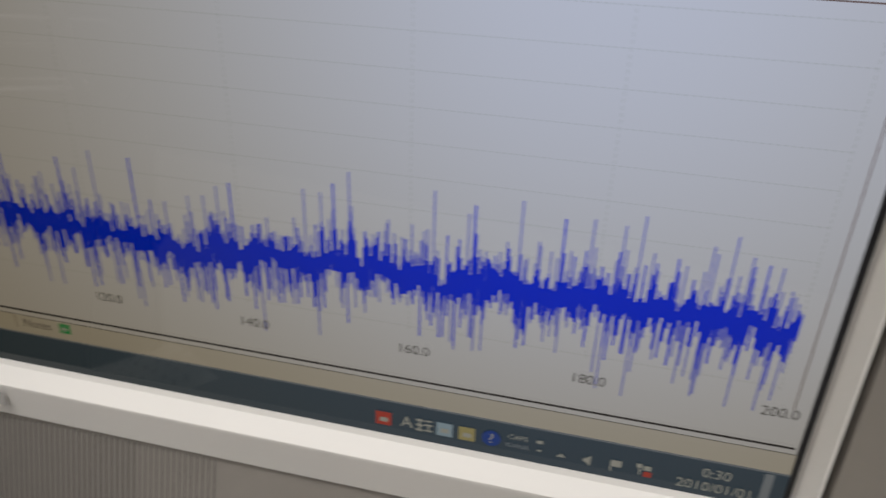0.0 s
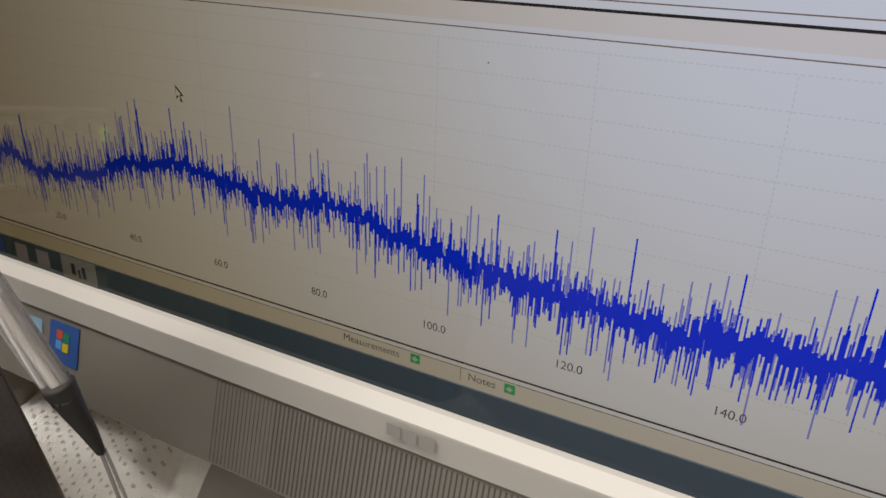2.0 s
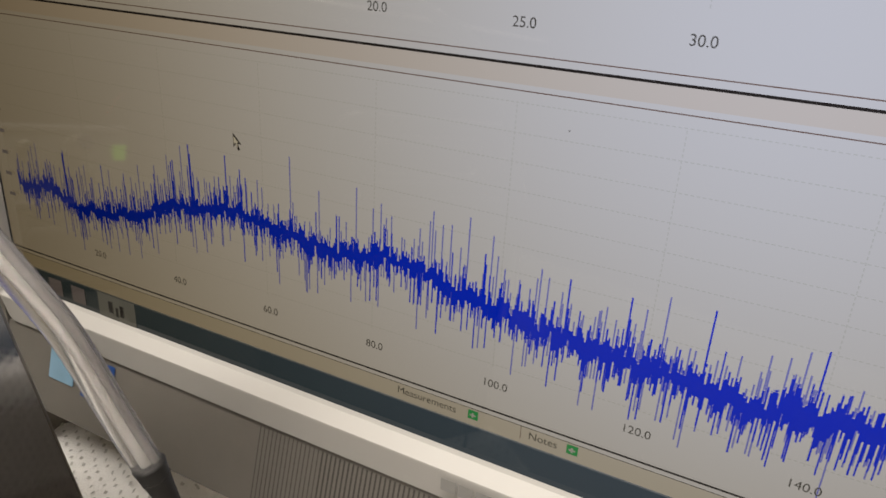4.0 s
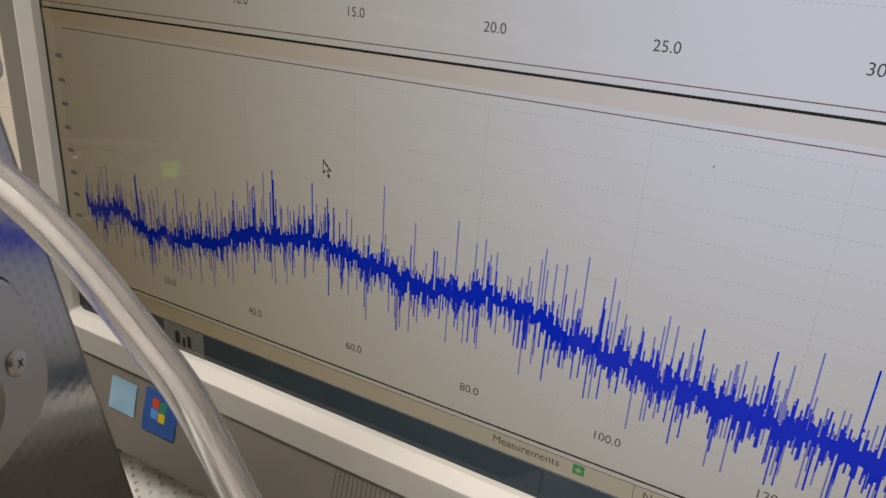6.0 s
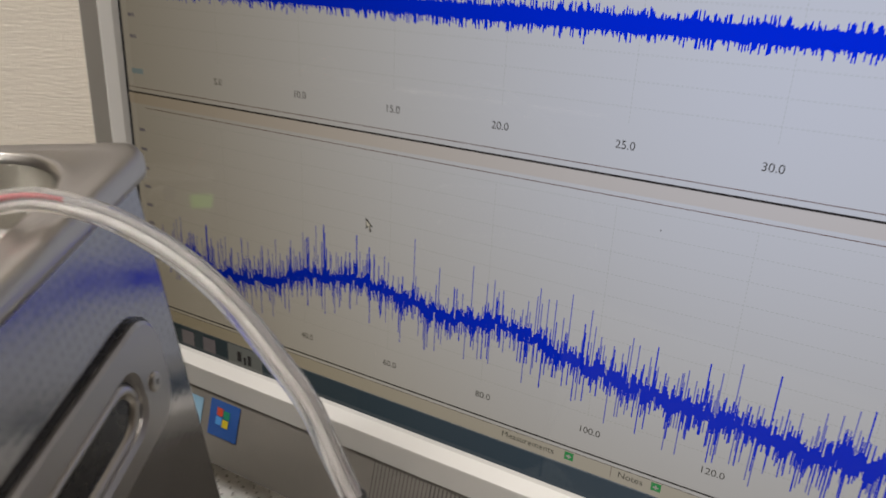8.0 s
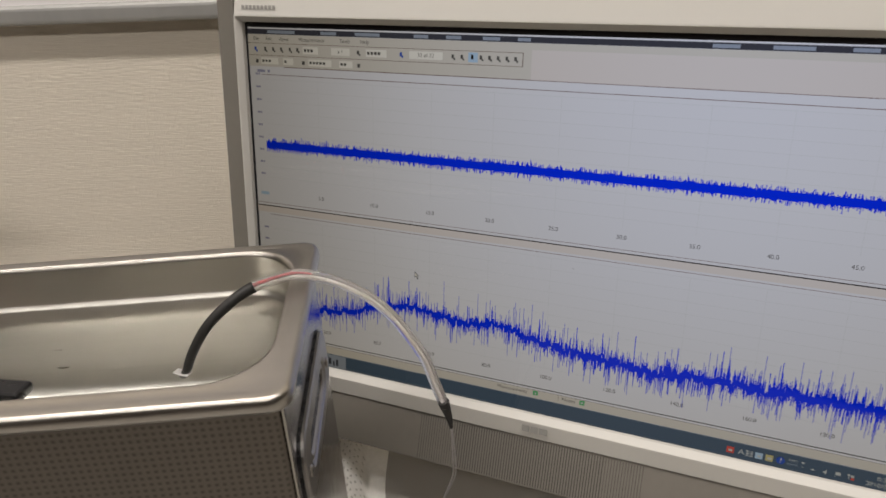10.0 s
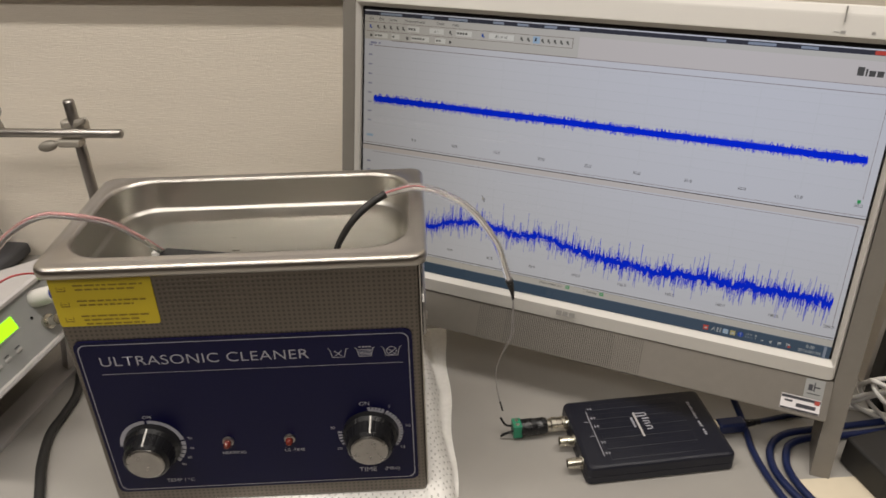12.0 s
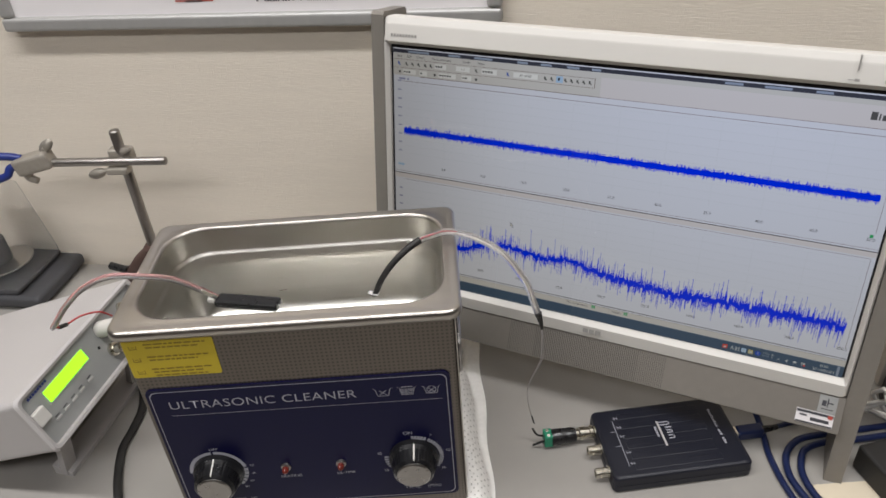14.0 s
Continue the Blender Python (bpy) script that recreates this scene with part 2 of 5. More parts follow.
def smooth_path(pts, n=8):
    """Catmull-Rom through the points."""
    p = [Vector(q) for q in pts]
    p = [p[0] * 2 - p[1]] + p + [p[-1] * 2 - p[-2]]
    out = []
    for i in range(1, len(p) - 2):
        for k in range(n):
            t = k / n
            a, b, c, d = p[i - 1], p[i], p[i + 1], p[i + 2]
            out.append(0.5 * (2 * b + (c - a) * t + (2 * a - 5 * b + 4 * c - d) * t * t + (3 * b - a - 3 * c + d) * t ** 3))
    return out + [p[-2]]


def sweep(pts, r, sides=10, n=8, cap=True):
    """A round bar along a path; r is a number or a function of 0..1."""
    path = smooth_path(pts, n)
    rings, up = [], Vector((0.13, 0.31, 0.94))
    for i, q in enumerate(path):
        d = (path[min(i + 1, len(path) - 1)] - path[max(i - 1, 0)]).normalized()
        s = d.cross(up)
        s = (s if s.length > 1e-4 else d.orthogonal()).normalized()
        u = s.cross(d)
        up = u
        rad = r(i / (len(path) - 1)) if callable(r) else r
        rings.append([q + rad * (math.cos(2 * math.pi * k / sides) * s + math.sin(2 * math.pi * k / sides) * u) for k in range(sides)])
    return loft(rings, cap, cap)


def turned(profile, axis="z", sides=28):
    """A lathe: (radius, height) pairs about an axis."""
    rings = []
    for r, h in profile:
        ring = []
        for k in range(sides):
            a = 2 * math.pi * k / sides
            c, s = r * math.cos(a), r * math.sin(a)
            ring.append({"z": (c, s, h), "y": (c, h, s), "x": (h, c, s)}[axis])
        rings.append(ring)
    return loft(rings, True, True)


def moved(bm, m):
    bm.transform(m)
    return bm


def plate(pts, y, y2):
    """A flat plate in x-z from an outline, from depth y to y2."""
    return loft([[(a, y, b) for a, b in pts], [(a, y2, b) for a, b in pts]], True, True)


def bars(rects, y, bm=None):
    """Flat rectangles (x0, x1, z0, z1) at depth y, facing -y."""
    verts, faces = [], []
    for x0, x1, z0, z1 in rects:
        k = len(verts)
        verts += [(x0, y, z0), (x1, y, z0), (x1, y, z1), (x0, y, z1)]
        faces.append((k, k + 1, k + 2, k + 3))
    return verts, faces


APART = ("notice_word", "printed_caption", "model_mark", "red_print", "moulded_mark", "printed_bar", "tray_glyph")


def flat(name, rects, y, material, parent, label=""):
    if name in APART and len(rects) > 1:
        for r in rects:
            flat(name, [r], y, material, parent, label)
        return None
    v, f = bars(rects, y)
    me = bpy.data.meshes.new(name)
    me.from_pydata(v, [], f)
    me.materials.append(material)
    ob = new(name, me)
    ob.parent = parent
    if label:
        tagged(ob, label)
    return ob


def text(name, body, size, x, y, z, material, parent, align="CENTER", depth=0.0, spacing=1.0, label="", wide=1.0, thin=0.0):
    """Words in the built-in font, standing in x-z and read from -y, as a mesh."""
    cu = bpy.data.curves.new(name, "FONT")
    cu.body, cu.size, cu.align_x, cu.align_y, cu.extrude, cu.space_character = body, size, align, "CENTER", depth, spacing
    cu.offset = -thin
    tmp = bpy.data.objects.new(name, cu)
    scene.collection.objects.link(tmp)
    me = bpy.data.meshes.new_from_object(tmp.evaluated_get(bpy.context.evaluated_depsgraph_get()))
    bpy.data.objects.remove(tmp)
    bpy.data.curves.remove(cu)
    me.transform(Matrix.Translation((x, y, z)) @ Matrix.Rotation(radians(90), 4, "X") @ Matrix.Diagonal((wide, 1, 1, 1)))
    me.name = name
    me.materials.clear()
    me.materials.append(material)
    ob = new(name, me)
    ob.parent = parent
    if label:
        tagged(ob, label)
    return ob


# ---- the room ----
WALL_A = 16.7                       # heading of the wall behind the desk
WALL = pose(0, 0.16, 0, 0, 0, WALL_A)   # x along the wall, y into it, z up from the desk


def room():
    solo("floor", box(-3, 3, -3.4, 0.1, -0.76, -0.72), M_FLOOR, "brown vinyl floor of the laboratory", "floor", WALL, "structure")
    solo("wall_north", box(-3, 3, 0.0, 0.1, -0.72, 1.8), M_WALL, "beige wall with finely ribbed embossed wallpaper", "wall", WALL, "structure")
    # unseen walls added to close the room, darkened in colour for its dimness
    solo("wall_south", box(-3, 3, -3.4, -3.3, -0.72, 1.8), M_ROOM, "unseen wall behind the desk user, coloured dark for a dim room", "wall", WALL, "structure")
    solo("wall_west", box(-3.1, -3, -3.4, 0.1, -0.72, 1.8), M_ROOM, "unseen side wall, coloured dark for a dim room", "wall", WALL, "structure")
    solo("wall_east", box(3, 3.1, -3.4, 0.1, -0.72, 1.8), M_ROOM, "unseen side wall, coloured dark for a dim room", "wall", WALL, "structure")
    solo("ceiling", box(-3.1, 3.1, -3.4, 0.1, 1.8, 1.85), M_CEIL, "plain white ceiling", "ceiling", WALL, "structure")
    d = thing("desk", WALL, "grey laminate desk against the wall", "desk")
    part("desktop", box(-1.3, 1.3, -0.82, -0.0085, -0.03, 0.0, 0.003), M_DESK, d)
    for x in (-1.25, 1.25):
        part("side_panel", box(x - 0.015, x + 0.015, -0.78, -0.03, -0.72, -0.0305), M_GEN, d)


room()


def notice_board():
    """Aluminium framed poster; x along the wall from its lower corner."""
    b = thing("notice_board", WALL @ pose(-0.520, 0, 0.339), "aluminium-framed poster with printed lines on the wall", "notice board")
    w, h, t = 0.585, 0.42, 0.016
    part("poster", box(0.01, w - 0.01, -0.008, -0.001, 0.01, h - 0.01), M_PAPER, b)
    for a in ((0, w, 0, t), (0, w, h - t, h)):
        part("frame_rail", box(a[0], a[1], -0.016, -0.0005, a[2], a[3], 0.004, 3), M_ALU, b)
    for x in (0, w - t):
        part("frame_rail", box(x, x + t, -0.0155, -0.0005, t, h - t, 0.004, 3), M_ALU, b)
    random.seed(5)
    for x0, x1, z, mt in ((0.115, 0.155, 0.0355, M_REDINK), (0.125, 0.145, 0.0348, M_INK), (0.22, 0.265, 0.0290, M_REDINK), (0.232, 0.252, 0.0285, M_INK)):
        flat("printed_line", [(x0, x1, z, z + 0.0018)], -0.0085, mt, b)
    cells = []
    x = 0.315
    while x < 0.475:
        g = random.uniform(0.0022, 0.0036)
        if random.random() < 0.85:
            cells.append((x, x + g * 0.8, 0.0275, 0.0295))
        x += g
    flat("printed_caption", cells, -0.0085, M_INK, b, "row of small dark print")


notice_board()
# ---- the computer ----
MON = pose(0, 0, 0.106, -10, 0, 0)   # origin at the lower left of the display, leaning back
SW, SH = 0.443, 0.249


def spectrum_floor(x):
    xs = (0.014, 0.020, 0.026, 0.032, 0.040, 0.048, 0.062, 0.083, 0.095, 0.112, 0.122, 0.134, 0.152, 0.168, 0.187, 0.199, 0.210, 0.222, 0.237, 0.256, 0.280, 0.320, 0.350, 0.385, 0.416, 0.436)
    zs = (0.0505, 0.0485, 0.0490, 0.0520, 0.0485, 0.0465, 0.0462, 0.0500, 0.0560, 0.0588, 0.0622, 0.0595, 0.0592, 0.0570, 0.0600, 0.0590, 0.0560, 0.0528, 0.0502, 0.0485, 0.0475, 0.0485, 0.0492, 0.0496, 0.0500, 0.0490)
    return float(np.interp(x, xs, zs)) + 0.0006


def spectrum(screen):
    """Spectrum of the noise: a solid ragged core, dark strokes, and faded strokes of earlier sweeps."""
    rng = np.random.default_rng(4)
    core, dark, faded = [], [], []
    step, x, drift = 0.00046, 0.0145, 0.0
    combs = (0.0437, 0.1005, 0.1095, 0.1255, 0.1315, 0.2197, 0.2445, 0.2610, 0.2812, 0.3070, 0.3330, 0.3655, 0.3850)
    while x < 0.4348:
        f = spectrum_floor(x)
        s = 0.92 + 0.42 * min(1.0, max(0.0, (x - 0.15) / 0.12))
        drift = 0.6 * drift + rng.normal(0, 0.0007 * s)
        lo = f + drift - s * (0.0012 + abs(rng.normal(0, 0.0030)))
        hi = f + drift + s * (0.0012 + abs(rng.normal(0, 0.0025)))
        core.append((x, x + step * 1.04, lo, hi))
        if rng.random() < 0.34:
            dark.append((x, x + step * 0.85, lo - min(0.011, rng.exponential(0.0040)), lo))
        if rng.random() < 0.20:
            dark.append((x, x + step * 0.85, hi, hi + min(0.010, rng.exponential(0.0030))))
        if rng.random() < 0.46:
            faded.append((x, x + step * 0.9, lo - min(0.014, rng.exponential(0.0046)), lo))
        if rng.random() < 0.42:
            faded.append((x, x + step * 0.9, hi, hi + min(0.017, rng.exponential(0.0050))))
        if 0.062 < x < 0.140 and int(x / step) % 5 == 0:
            (dark if rng.random() < 0.6 else faded).append((x, x + step * 0.9, hi, f + rng.uniform(0.006, 0.012) + 0.009 * rng.random() ** 3))
        for k in combs:
            if abs(x - k) < step * 0.55:
                dark.append((x, x + step, hi, f + rng.uniform(0.013, 0.026)))
                dark.append((x + step, x + step * 1.9, hi, f + rng.uniform(0.007, 0.013)))
        x += step
    tagged(flat("faded_trace", faded, -0.0006, S_FADE, screen, "faded strokes of earlier spectrum sweeps"), kind="stuff")
    tagged(flat("spectrum_trace", core + dark, -0.0010, S_BLUE, screen, "dense blue noise trace of the spectrum"), kind="stuff")


def time_trace(screen):
    rng = np.random.default_rng(3)
    rects, x = [], 0.0125
    while x < 0.4335:
        c = 0.1668
        a, b = 0.0022 + min(0.0030, rng.exponential(0.0013)), 0.0022 + min(0.0030, rng.exponential(0.0013))
        if rng.random() < 0.02:
            a, b = a + 0.0016, b + 0.0016
        rects.append((x, x + 0.00042, c - a, c + b))
        x += 0.00040
    tagged(flat("waveform_trace", rects, -0.0008, S_BLUE, screen, "blue noisy band of the waveform"), kind="stuff")


def display(mon):
    scr = flat("screen", [(0.0015, SW - 0.0005, 0.0, SH - 0.002)], 0.0, S_BG, mon, "lit glossy display with two noisy blue charts")
    y1, y2, y3 = -0.0003, -0.0005, -0.0007
    L, R = 0.0015, SW - 0.0005
    # title bar with blurred desktop behind it
    flat("title_bar", [(L, R, 0.2425, SH - 0.003)], y1, S_TITLE, scr)
    for x, w in ((0.018, 0.022), (0.060, 0.012), (0.086, 0.018), (0.128, 0.010), (0.150, 0.010), (0.174, 0.011), (0.196, 0.008), (0.305, 0.014), (0.335, 0.020), (0.372, 0.012)):
        flat("window_reflection", [(x, x + w, 0.2432, 0.2452)], y2, S_BLOB, scr)
    flat("close_button", [(0.421, 0.4385, 0.2428, 0.2457)], y2, S_RED, scr)
    flat("window_button", [(0.401, 0.4095, 0.2428, 0.2457), (0.4105, 0.420, 0.2428, 0.2457)], y2, S_TITLE, scr)
    flat("menu_bar", [(L, R, 0.2212, 0.2424)], y1, S_BAR, scr)
    flat("chart_header", [(0.205, R, 0.2212, 0.2385)], y2, S_STRIP, scr)
    random.seed(9)
    for x, word in ((0.0065, "File"), (0.0165, "Edit"), (0.0270, "Views"), (0.0430, "Measurements"), (0.0745, "Tools"), (0.0900, "Help")):
        text("menu_word", word, 0.0034, x, y3, 0.2396, S_TEXT, scr, align="LEFT")
    flat("toolbar_line", [(L, 0.2, 0.2365, 0.2368), (L, 0.2, 0.2285, 0.2288), (0.1995, 0.2, 0.2285, 0.2368)], y3, S_THIN, scr)
    for x0, x1, z0, z1 in ((0.046, 0.058, 0.2305, 0.2352), (0.068, 0.082, 0.2305, 0.2352), (0.094, 0.109, 0.2305, 0.2352), (0.125, 0.148, 0.2305, 0.2352),
                           (0.012, 0.026, 0.2228, 0.2272), (0.030, 0.038, 0.2228, 0.2272), (0.050, 0.068, 0.2228, 0.2272), (0.074, 0.084, 0.2228, 0.2272)):
        flat("field", [(x0, x1, z0, z1)], y3, S_FIELD, scr)
        words = {0.068: "x 1", 0.125: "32 of 32"}
        if x0 in words:
            text("field_value", words[x0], 0.0034, (x0 + x1) / 2, -0.0009, (z0 + z1) / 2, S_TEXT, scr)
            continue
        n = max(2, int((x1 - x0) / 0.003))
        flat("field_value", [(x0 + 0.001 + 0.0026 * k, x0 + 0.0028 + 0.0026 * k, z0 + 0.0014, z1 - 0.0014) for k in range(n - 1)], -0.0009, S_TEXT, scr)
    for x in (0.008, 0.016, 0.0225, 0.029, 0.036, 0.042, 0.0885, 0.1195, 0.155, 0.161, 0.1735, 0.179, 0.1845, 0.190, 0.1955):
        flat("tool_icon", [(x - 0.0011, x + 0.0005, 0.2318, 0.2342), (x + 0.0002, x + 0.0014, 0.2309, 0.2322)], y3, S_BLUEI if x in (0.008, 0.1195) else S_TEXT, scr)
    flat("selected_tool", [(0.1650, 0.1712, 0.2300, 0.2358)], y3, S_SEL, scr)
    flat("tool_pointer", [(0.1668, 0.1684, 0.2318, 0.2345)], -0.0009, S_DARK, scr)
    for x in (0.0085, 0.046, 0.0885):
        flat("small_tool_icon", [(x - 0.001, x + 0.0012, 0.2235, 0.2258)], y3, S_TEXT, scr)
    # upper chart
    flat("chart_frame_line", [(0.030, R, 0.2209, 0.2214), (0.012, 0.4372, 0.2155, 0.2159), (0.4369, 0.4372, 0.137, 0.2157)], y2, S_THIN, scr)
    flat("chart_tab", [(0.008, 0.0145, 0.2172, 0.2190), (0.0165, 0.0185, 0.2172, 0.2190)], y2, S_AXIS, scr)
    # divider between the charts
    flat("divider_strip", [(L, R, 0.1168, 0.1215)], y1, S_STRIP, scr, "pale strip under the black divider line")
    flat("divider_line", [(L, R, 0.1214, 0.1221)], y2, S_DARK, scr, "thin black line between the two charts")
    flat("upper_chart_edge", [(L, R, 0.1238, 0.1241)], y2, S_THIN, scr)
    flat("lower_chart_edge", [(0.012, 0.439, 0.1152, 0.1155), (0.4387, 0.439, 0.030, 0.1153)], y2, S_THIN, scr)
    # axis numbers
    for k in range(11):
        v = 5 * k
        if v:
            text("axis_number", "%.1f" % v, 0.0037, 0.0144 + 0.4206 * v / 50, y3, 0.1316, S_TEXT, scr)
        w = 20 * k
        if w:
            text("axis_number", "%.1f" % w, 0.0037, 0.0157 + 0.4206 * w / 200, y3, 0.0288, S_TEXT, scr)
    for k in range(9):
        flat("scale_number", [(0.0065, 0.0085, 0.145 + 0.0088 * k, 0.1464 + 0.0088 * k), (0.0089, 0.0102, 0.145 + 0.0088 * k, 0.1464 + 0.0088 * k)], y3, S_AXIS, scr)
    for k in range(8):
        flat("scale_number", [(0.0065, 0.0102, 0.043 + 0.0088 * k, 0.0444 + 0.0088 * k)], y3, S_AXIS, scr)
    flat("channel_tag", [(0.0055, 0.0125, 0.1300, 0.1322)], y3, S_SEL, scr, "blue channel tag")
    # dashed grids
    for z0, z1, name in ((0.0345, 0.1123, "lower_grid"), (0.1385, 0.2125, "upper_grid")):
        rects = []
        z = z1
        while z > z0:
            x = 0.0144
            while x < 0.435:
                rects.append((x, x + 0.00085, z - 0.00014, z + 0.00014))
                x += 0.00139
            z -= 0.0077
        for k in range(1, 11):
            x, z = 0.0144 + 0.04206 * k, z0
            while z < z1:
                rects.append((x - 0.00014, x + 0.00014, z, z + 0.00085))
                z += 0.00139
        tagged(flat(name, rects, y1, S_GRID, scr, "pale dashed grid lines"), kind="stuff")
    spectrum(scr)
    time_trace(scr)
    # mouse pointer
    cx, cz = 0.1300, 0.0892
    bm = bmesh.new()
    vs = [bm.verts.new((cx + a, -0.0013, cz + b)) for a, b in ((0, 0), (0, -0.0047), (0.0011, -0.0037), (0.0019, -0.0056), (0.0027, -0.0053), (0.0019, -0.0034), (0.0034, -0.0034))]
    bm.faces.new(vs)
    p = part("mouse_pointer", bm, S_DARK, scr, "dark-edged arrow pointer")
    bm = bmesh.new()
    vs = [bm.verts.new((cx + a, -0.0015, cz + b)) for a, b in ((0.0004, -0.0010), (0.0004, -0.0038), (0.0011, -0.0031), (0.0018, -0.0046), (0.0021, -0.0045), (0.0016, -0.0030), (0.0025, -0.0030))]
    bm.faces.new(vs)
    part("mouse_pointer_fill", bm, S_FIELD, scr)
    flat("dust_speck", [(0.2391, 0.2395, 0.1072, 0.1076)], -0.001, S_TEXT, scr, "dark speck of dust on the glass")
    flat("marker_dot", [(0.4335, 0.4361, 0.1334, 0.1362)], y3, S_GREEN, scr)
    # maker mark on the chart: plain shapes
    for k, (a, w, h) in enumerate(((0.4125, 0.0045, 0.0062), (0.4180, 0.0012, 0.0052), (0.4203, 0.0042, 0.0042), (0.4255, 0.0044, 0.0042))):
        flat("maker_mark", [(a, a + w, 0.2275, 0.2275 + h)], y3, S_TEXT, scr)
    # lower border and status row
    flat("panel_line", [(L, R - 0.001, 0.0193, 0.0199), (L, R, 0.0178, 0.0180)], y2, S_DARK, scr)
    flat("status_bar", [(L, R, 0.0118, 0.0177)], y1, S_BAR, scr)
    text("status_word", "Measurements", 0.0036, 0.2036, y3, 0.0155, S_TEXT, scr)
    text("status_word", "Notes", 0.0036, 0.2426, y3, 0.0155, S_TEXT, scr)
    flat("status_separator", [(0.2355, 0.2357, 0.0135, 0.0178)], y3, S_THIN, scr)
    for x in (0.2199, 0.2516):
        flat("status_icon", [(x - 0.0017, x + 0.0017, 0.0142, 0.0174)], y3, S_GREEN, scr, "small green square icon")
        flat("icon_glyph", [(x - 0.0010, x + 0.0010, 0.0155, 0.0161), (x - 0.0003, x + 0.0003, 0.0149, 0.0167)], -0.0009, S_WHITE, scr)
    # taskbar
    flat("taskbar", [(L, R, 0.0, 0.0117)], y1, S_TASK, scr, "dark blue taskbar with small icons")
    flat("taskbar_edge", [(L, R, 0.0114, 0.0117)], y2, S_BLOB, scr)
    flat("task_button", [(0.052, 0.073, 0.0004, 0.0112)], y2, S_BLOB, scr)
    flat("task_button_icon", [(0.058, 0.0605, 0.0035, 0.0085), (0.062, 0.0633, 0.0025, 0.0065), (0.0645, 0.0665, 0.0030, 0.0080)], y3, S_TITLE, scr)
    for x0 in (0.0065, 0.022, 0.036):
        flat("task_icon", [(x0, x0 + 0.008, 0.0022, 0.0096)], y2, S_BLUEI if x0 < 0.01 else S_AXIS, scr)
    for x, mt in ((0.3445, S_RED), (0.3608, S_SEL), (0.3666, S_TAN)):
        flat("tray_icon", [(x - 0.0021, x + 0.0021, 0.0038, 0.0080)], y3, mt, scr)
        flat("tray_glyph", [(x - 0.0009, x + 0.0012, 0.0050, 0.0064)], -0.0009, S_WHITE, scr)
    text("tray_letter", "A", 0.0050, 0.3508, y3, 0.0059, S_WHITE, scr)
    flat("tray_glyph", [(0.3533, 0.3552, 0.0040, 0.0046), (0.3533, 0.3552, 0.0056, 0.0062), (0.3533, 0.3552, 0.0072, 0.0078), (0.3540, 0.3545, 0.0040, 0.0080),
                        (0.3556, 0.3576, 0.0042, 0.0047), (0.3556, 0.3576, 0.0060, 0.0065), (0.3558, 0.3574, 0.0073, 0.0078), (0.3564, 0.3568, 0.0042, 0.0066)], y3, S_WHITE, scr)
    bm = turned([(0.0024, -0.0007), (0.0024, -0.0005)], "y", 18)
    part("help_icon", moved(bm, Matrix.Translation((0.3729, 0, 0.0060))), S_BLUEI, scr, "round blue help icon")
    text("help_sign", "?", 0.0042, 0.3729, -0.0009, 0.0060, S_WHITE, scr)
    text("keyboard_word", "CAPS", 0.0021, 0.3796, y3, 0.0077, S_WHITE, scr)
    text("keyboard_word", "KANA", 0.0021, 0.3796, y3, 0.0050, S_BLOB, scr)
    flat("tray_glyph", [(0.3843, 0.3858, 0.0072, 0.0082), (0.3846, 0.3856, 0.0048, 0.0053)], y3, S_WHITE, scr)
    for pts in (((0.3895, 0.0043), (0.3917, 0.0043), (0.3906, 0.0055)), ((0.3960, 0.0044), (0.3966, 0.0044), (0.3978, 0.0032), (0.3978, 0.0066), (0.3966, 0.0054), (0.3960, 0.0054)),
                ((0.4026, 0.0030), (0.4029, 0.0030), (0.4029, 0.0046), (0.4052, 0.0046), (0.4052, 0.0066), (0.4026, 0.0066))):
        bm = bmesh.new()
        bm.faces.new([bm.verts.new((a, y3, b)) for a, b in pts])
        part("tray_glyph", bm, S_WHITE, scr)
    flat("network_icon", [(0.4088, 0.4100, 0.0058, 0.0070), (0.4104, 0.4122, 0.0052, 0.0066), (0.4094, 0.4098, 0.0036, 0.0060)], y3, S_WHITE, scr)
    flat("network_alert", [(0.4106, 0.4124, 0.0034, 0.0050)], -0.0009, S_RED, scr)
    text("clock", "0:30", 0.0039, 0.4270, y3, 0.0079, S_WHITE, scr)
    text("date", "2010/01/01", 0.0039, 0.4272, y3, 0.0037, S_WHITE, scr)
    flat("show_desktop", [(0.4372, 0.4393, 0.0003, 0.0112)], y3, S_BLOB, scr)
    return scr


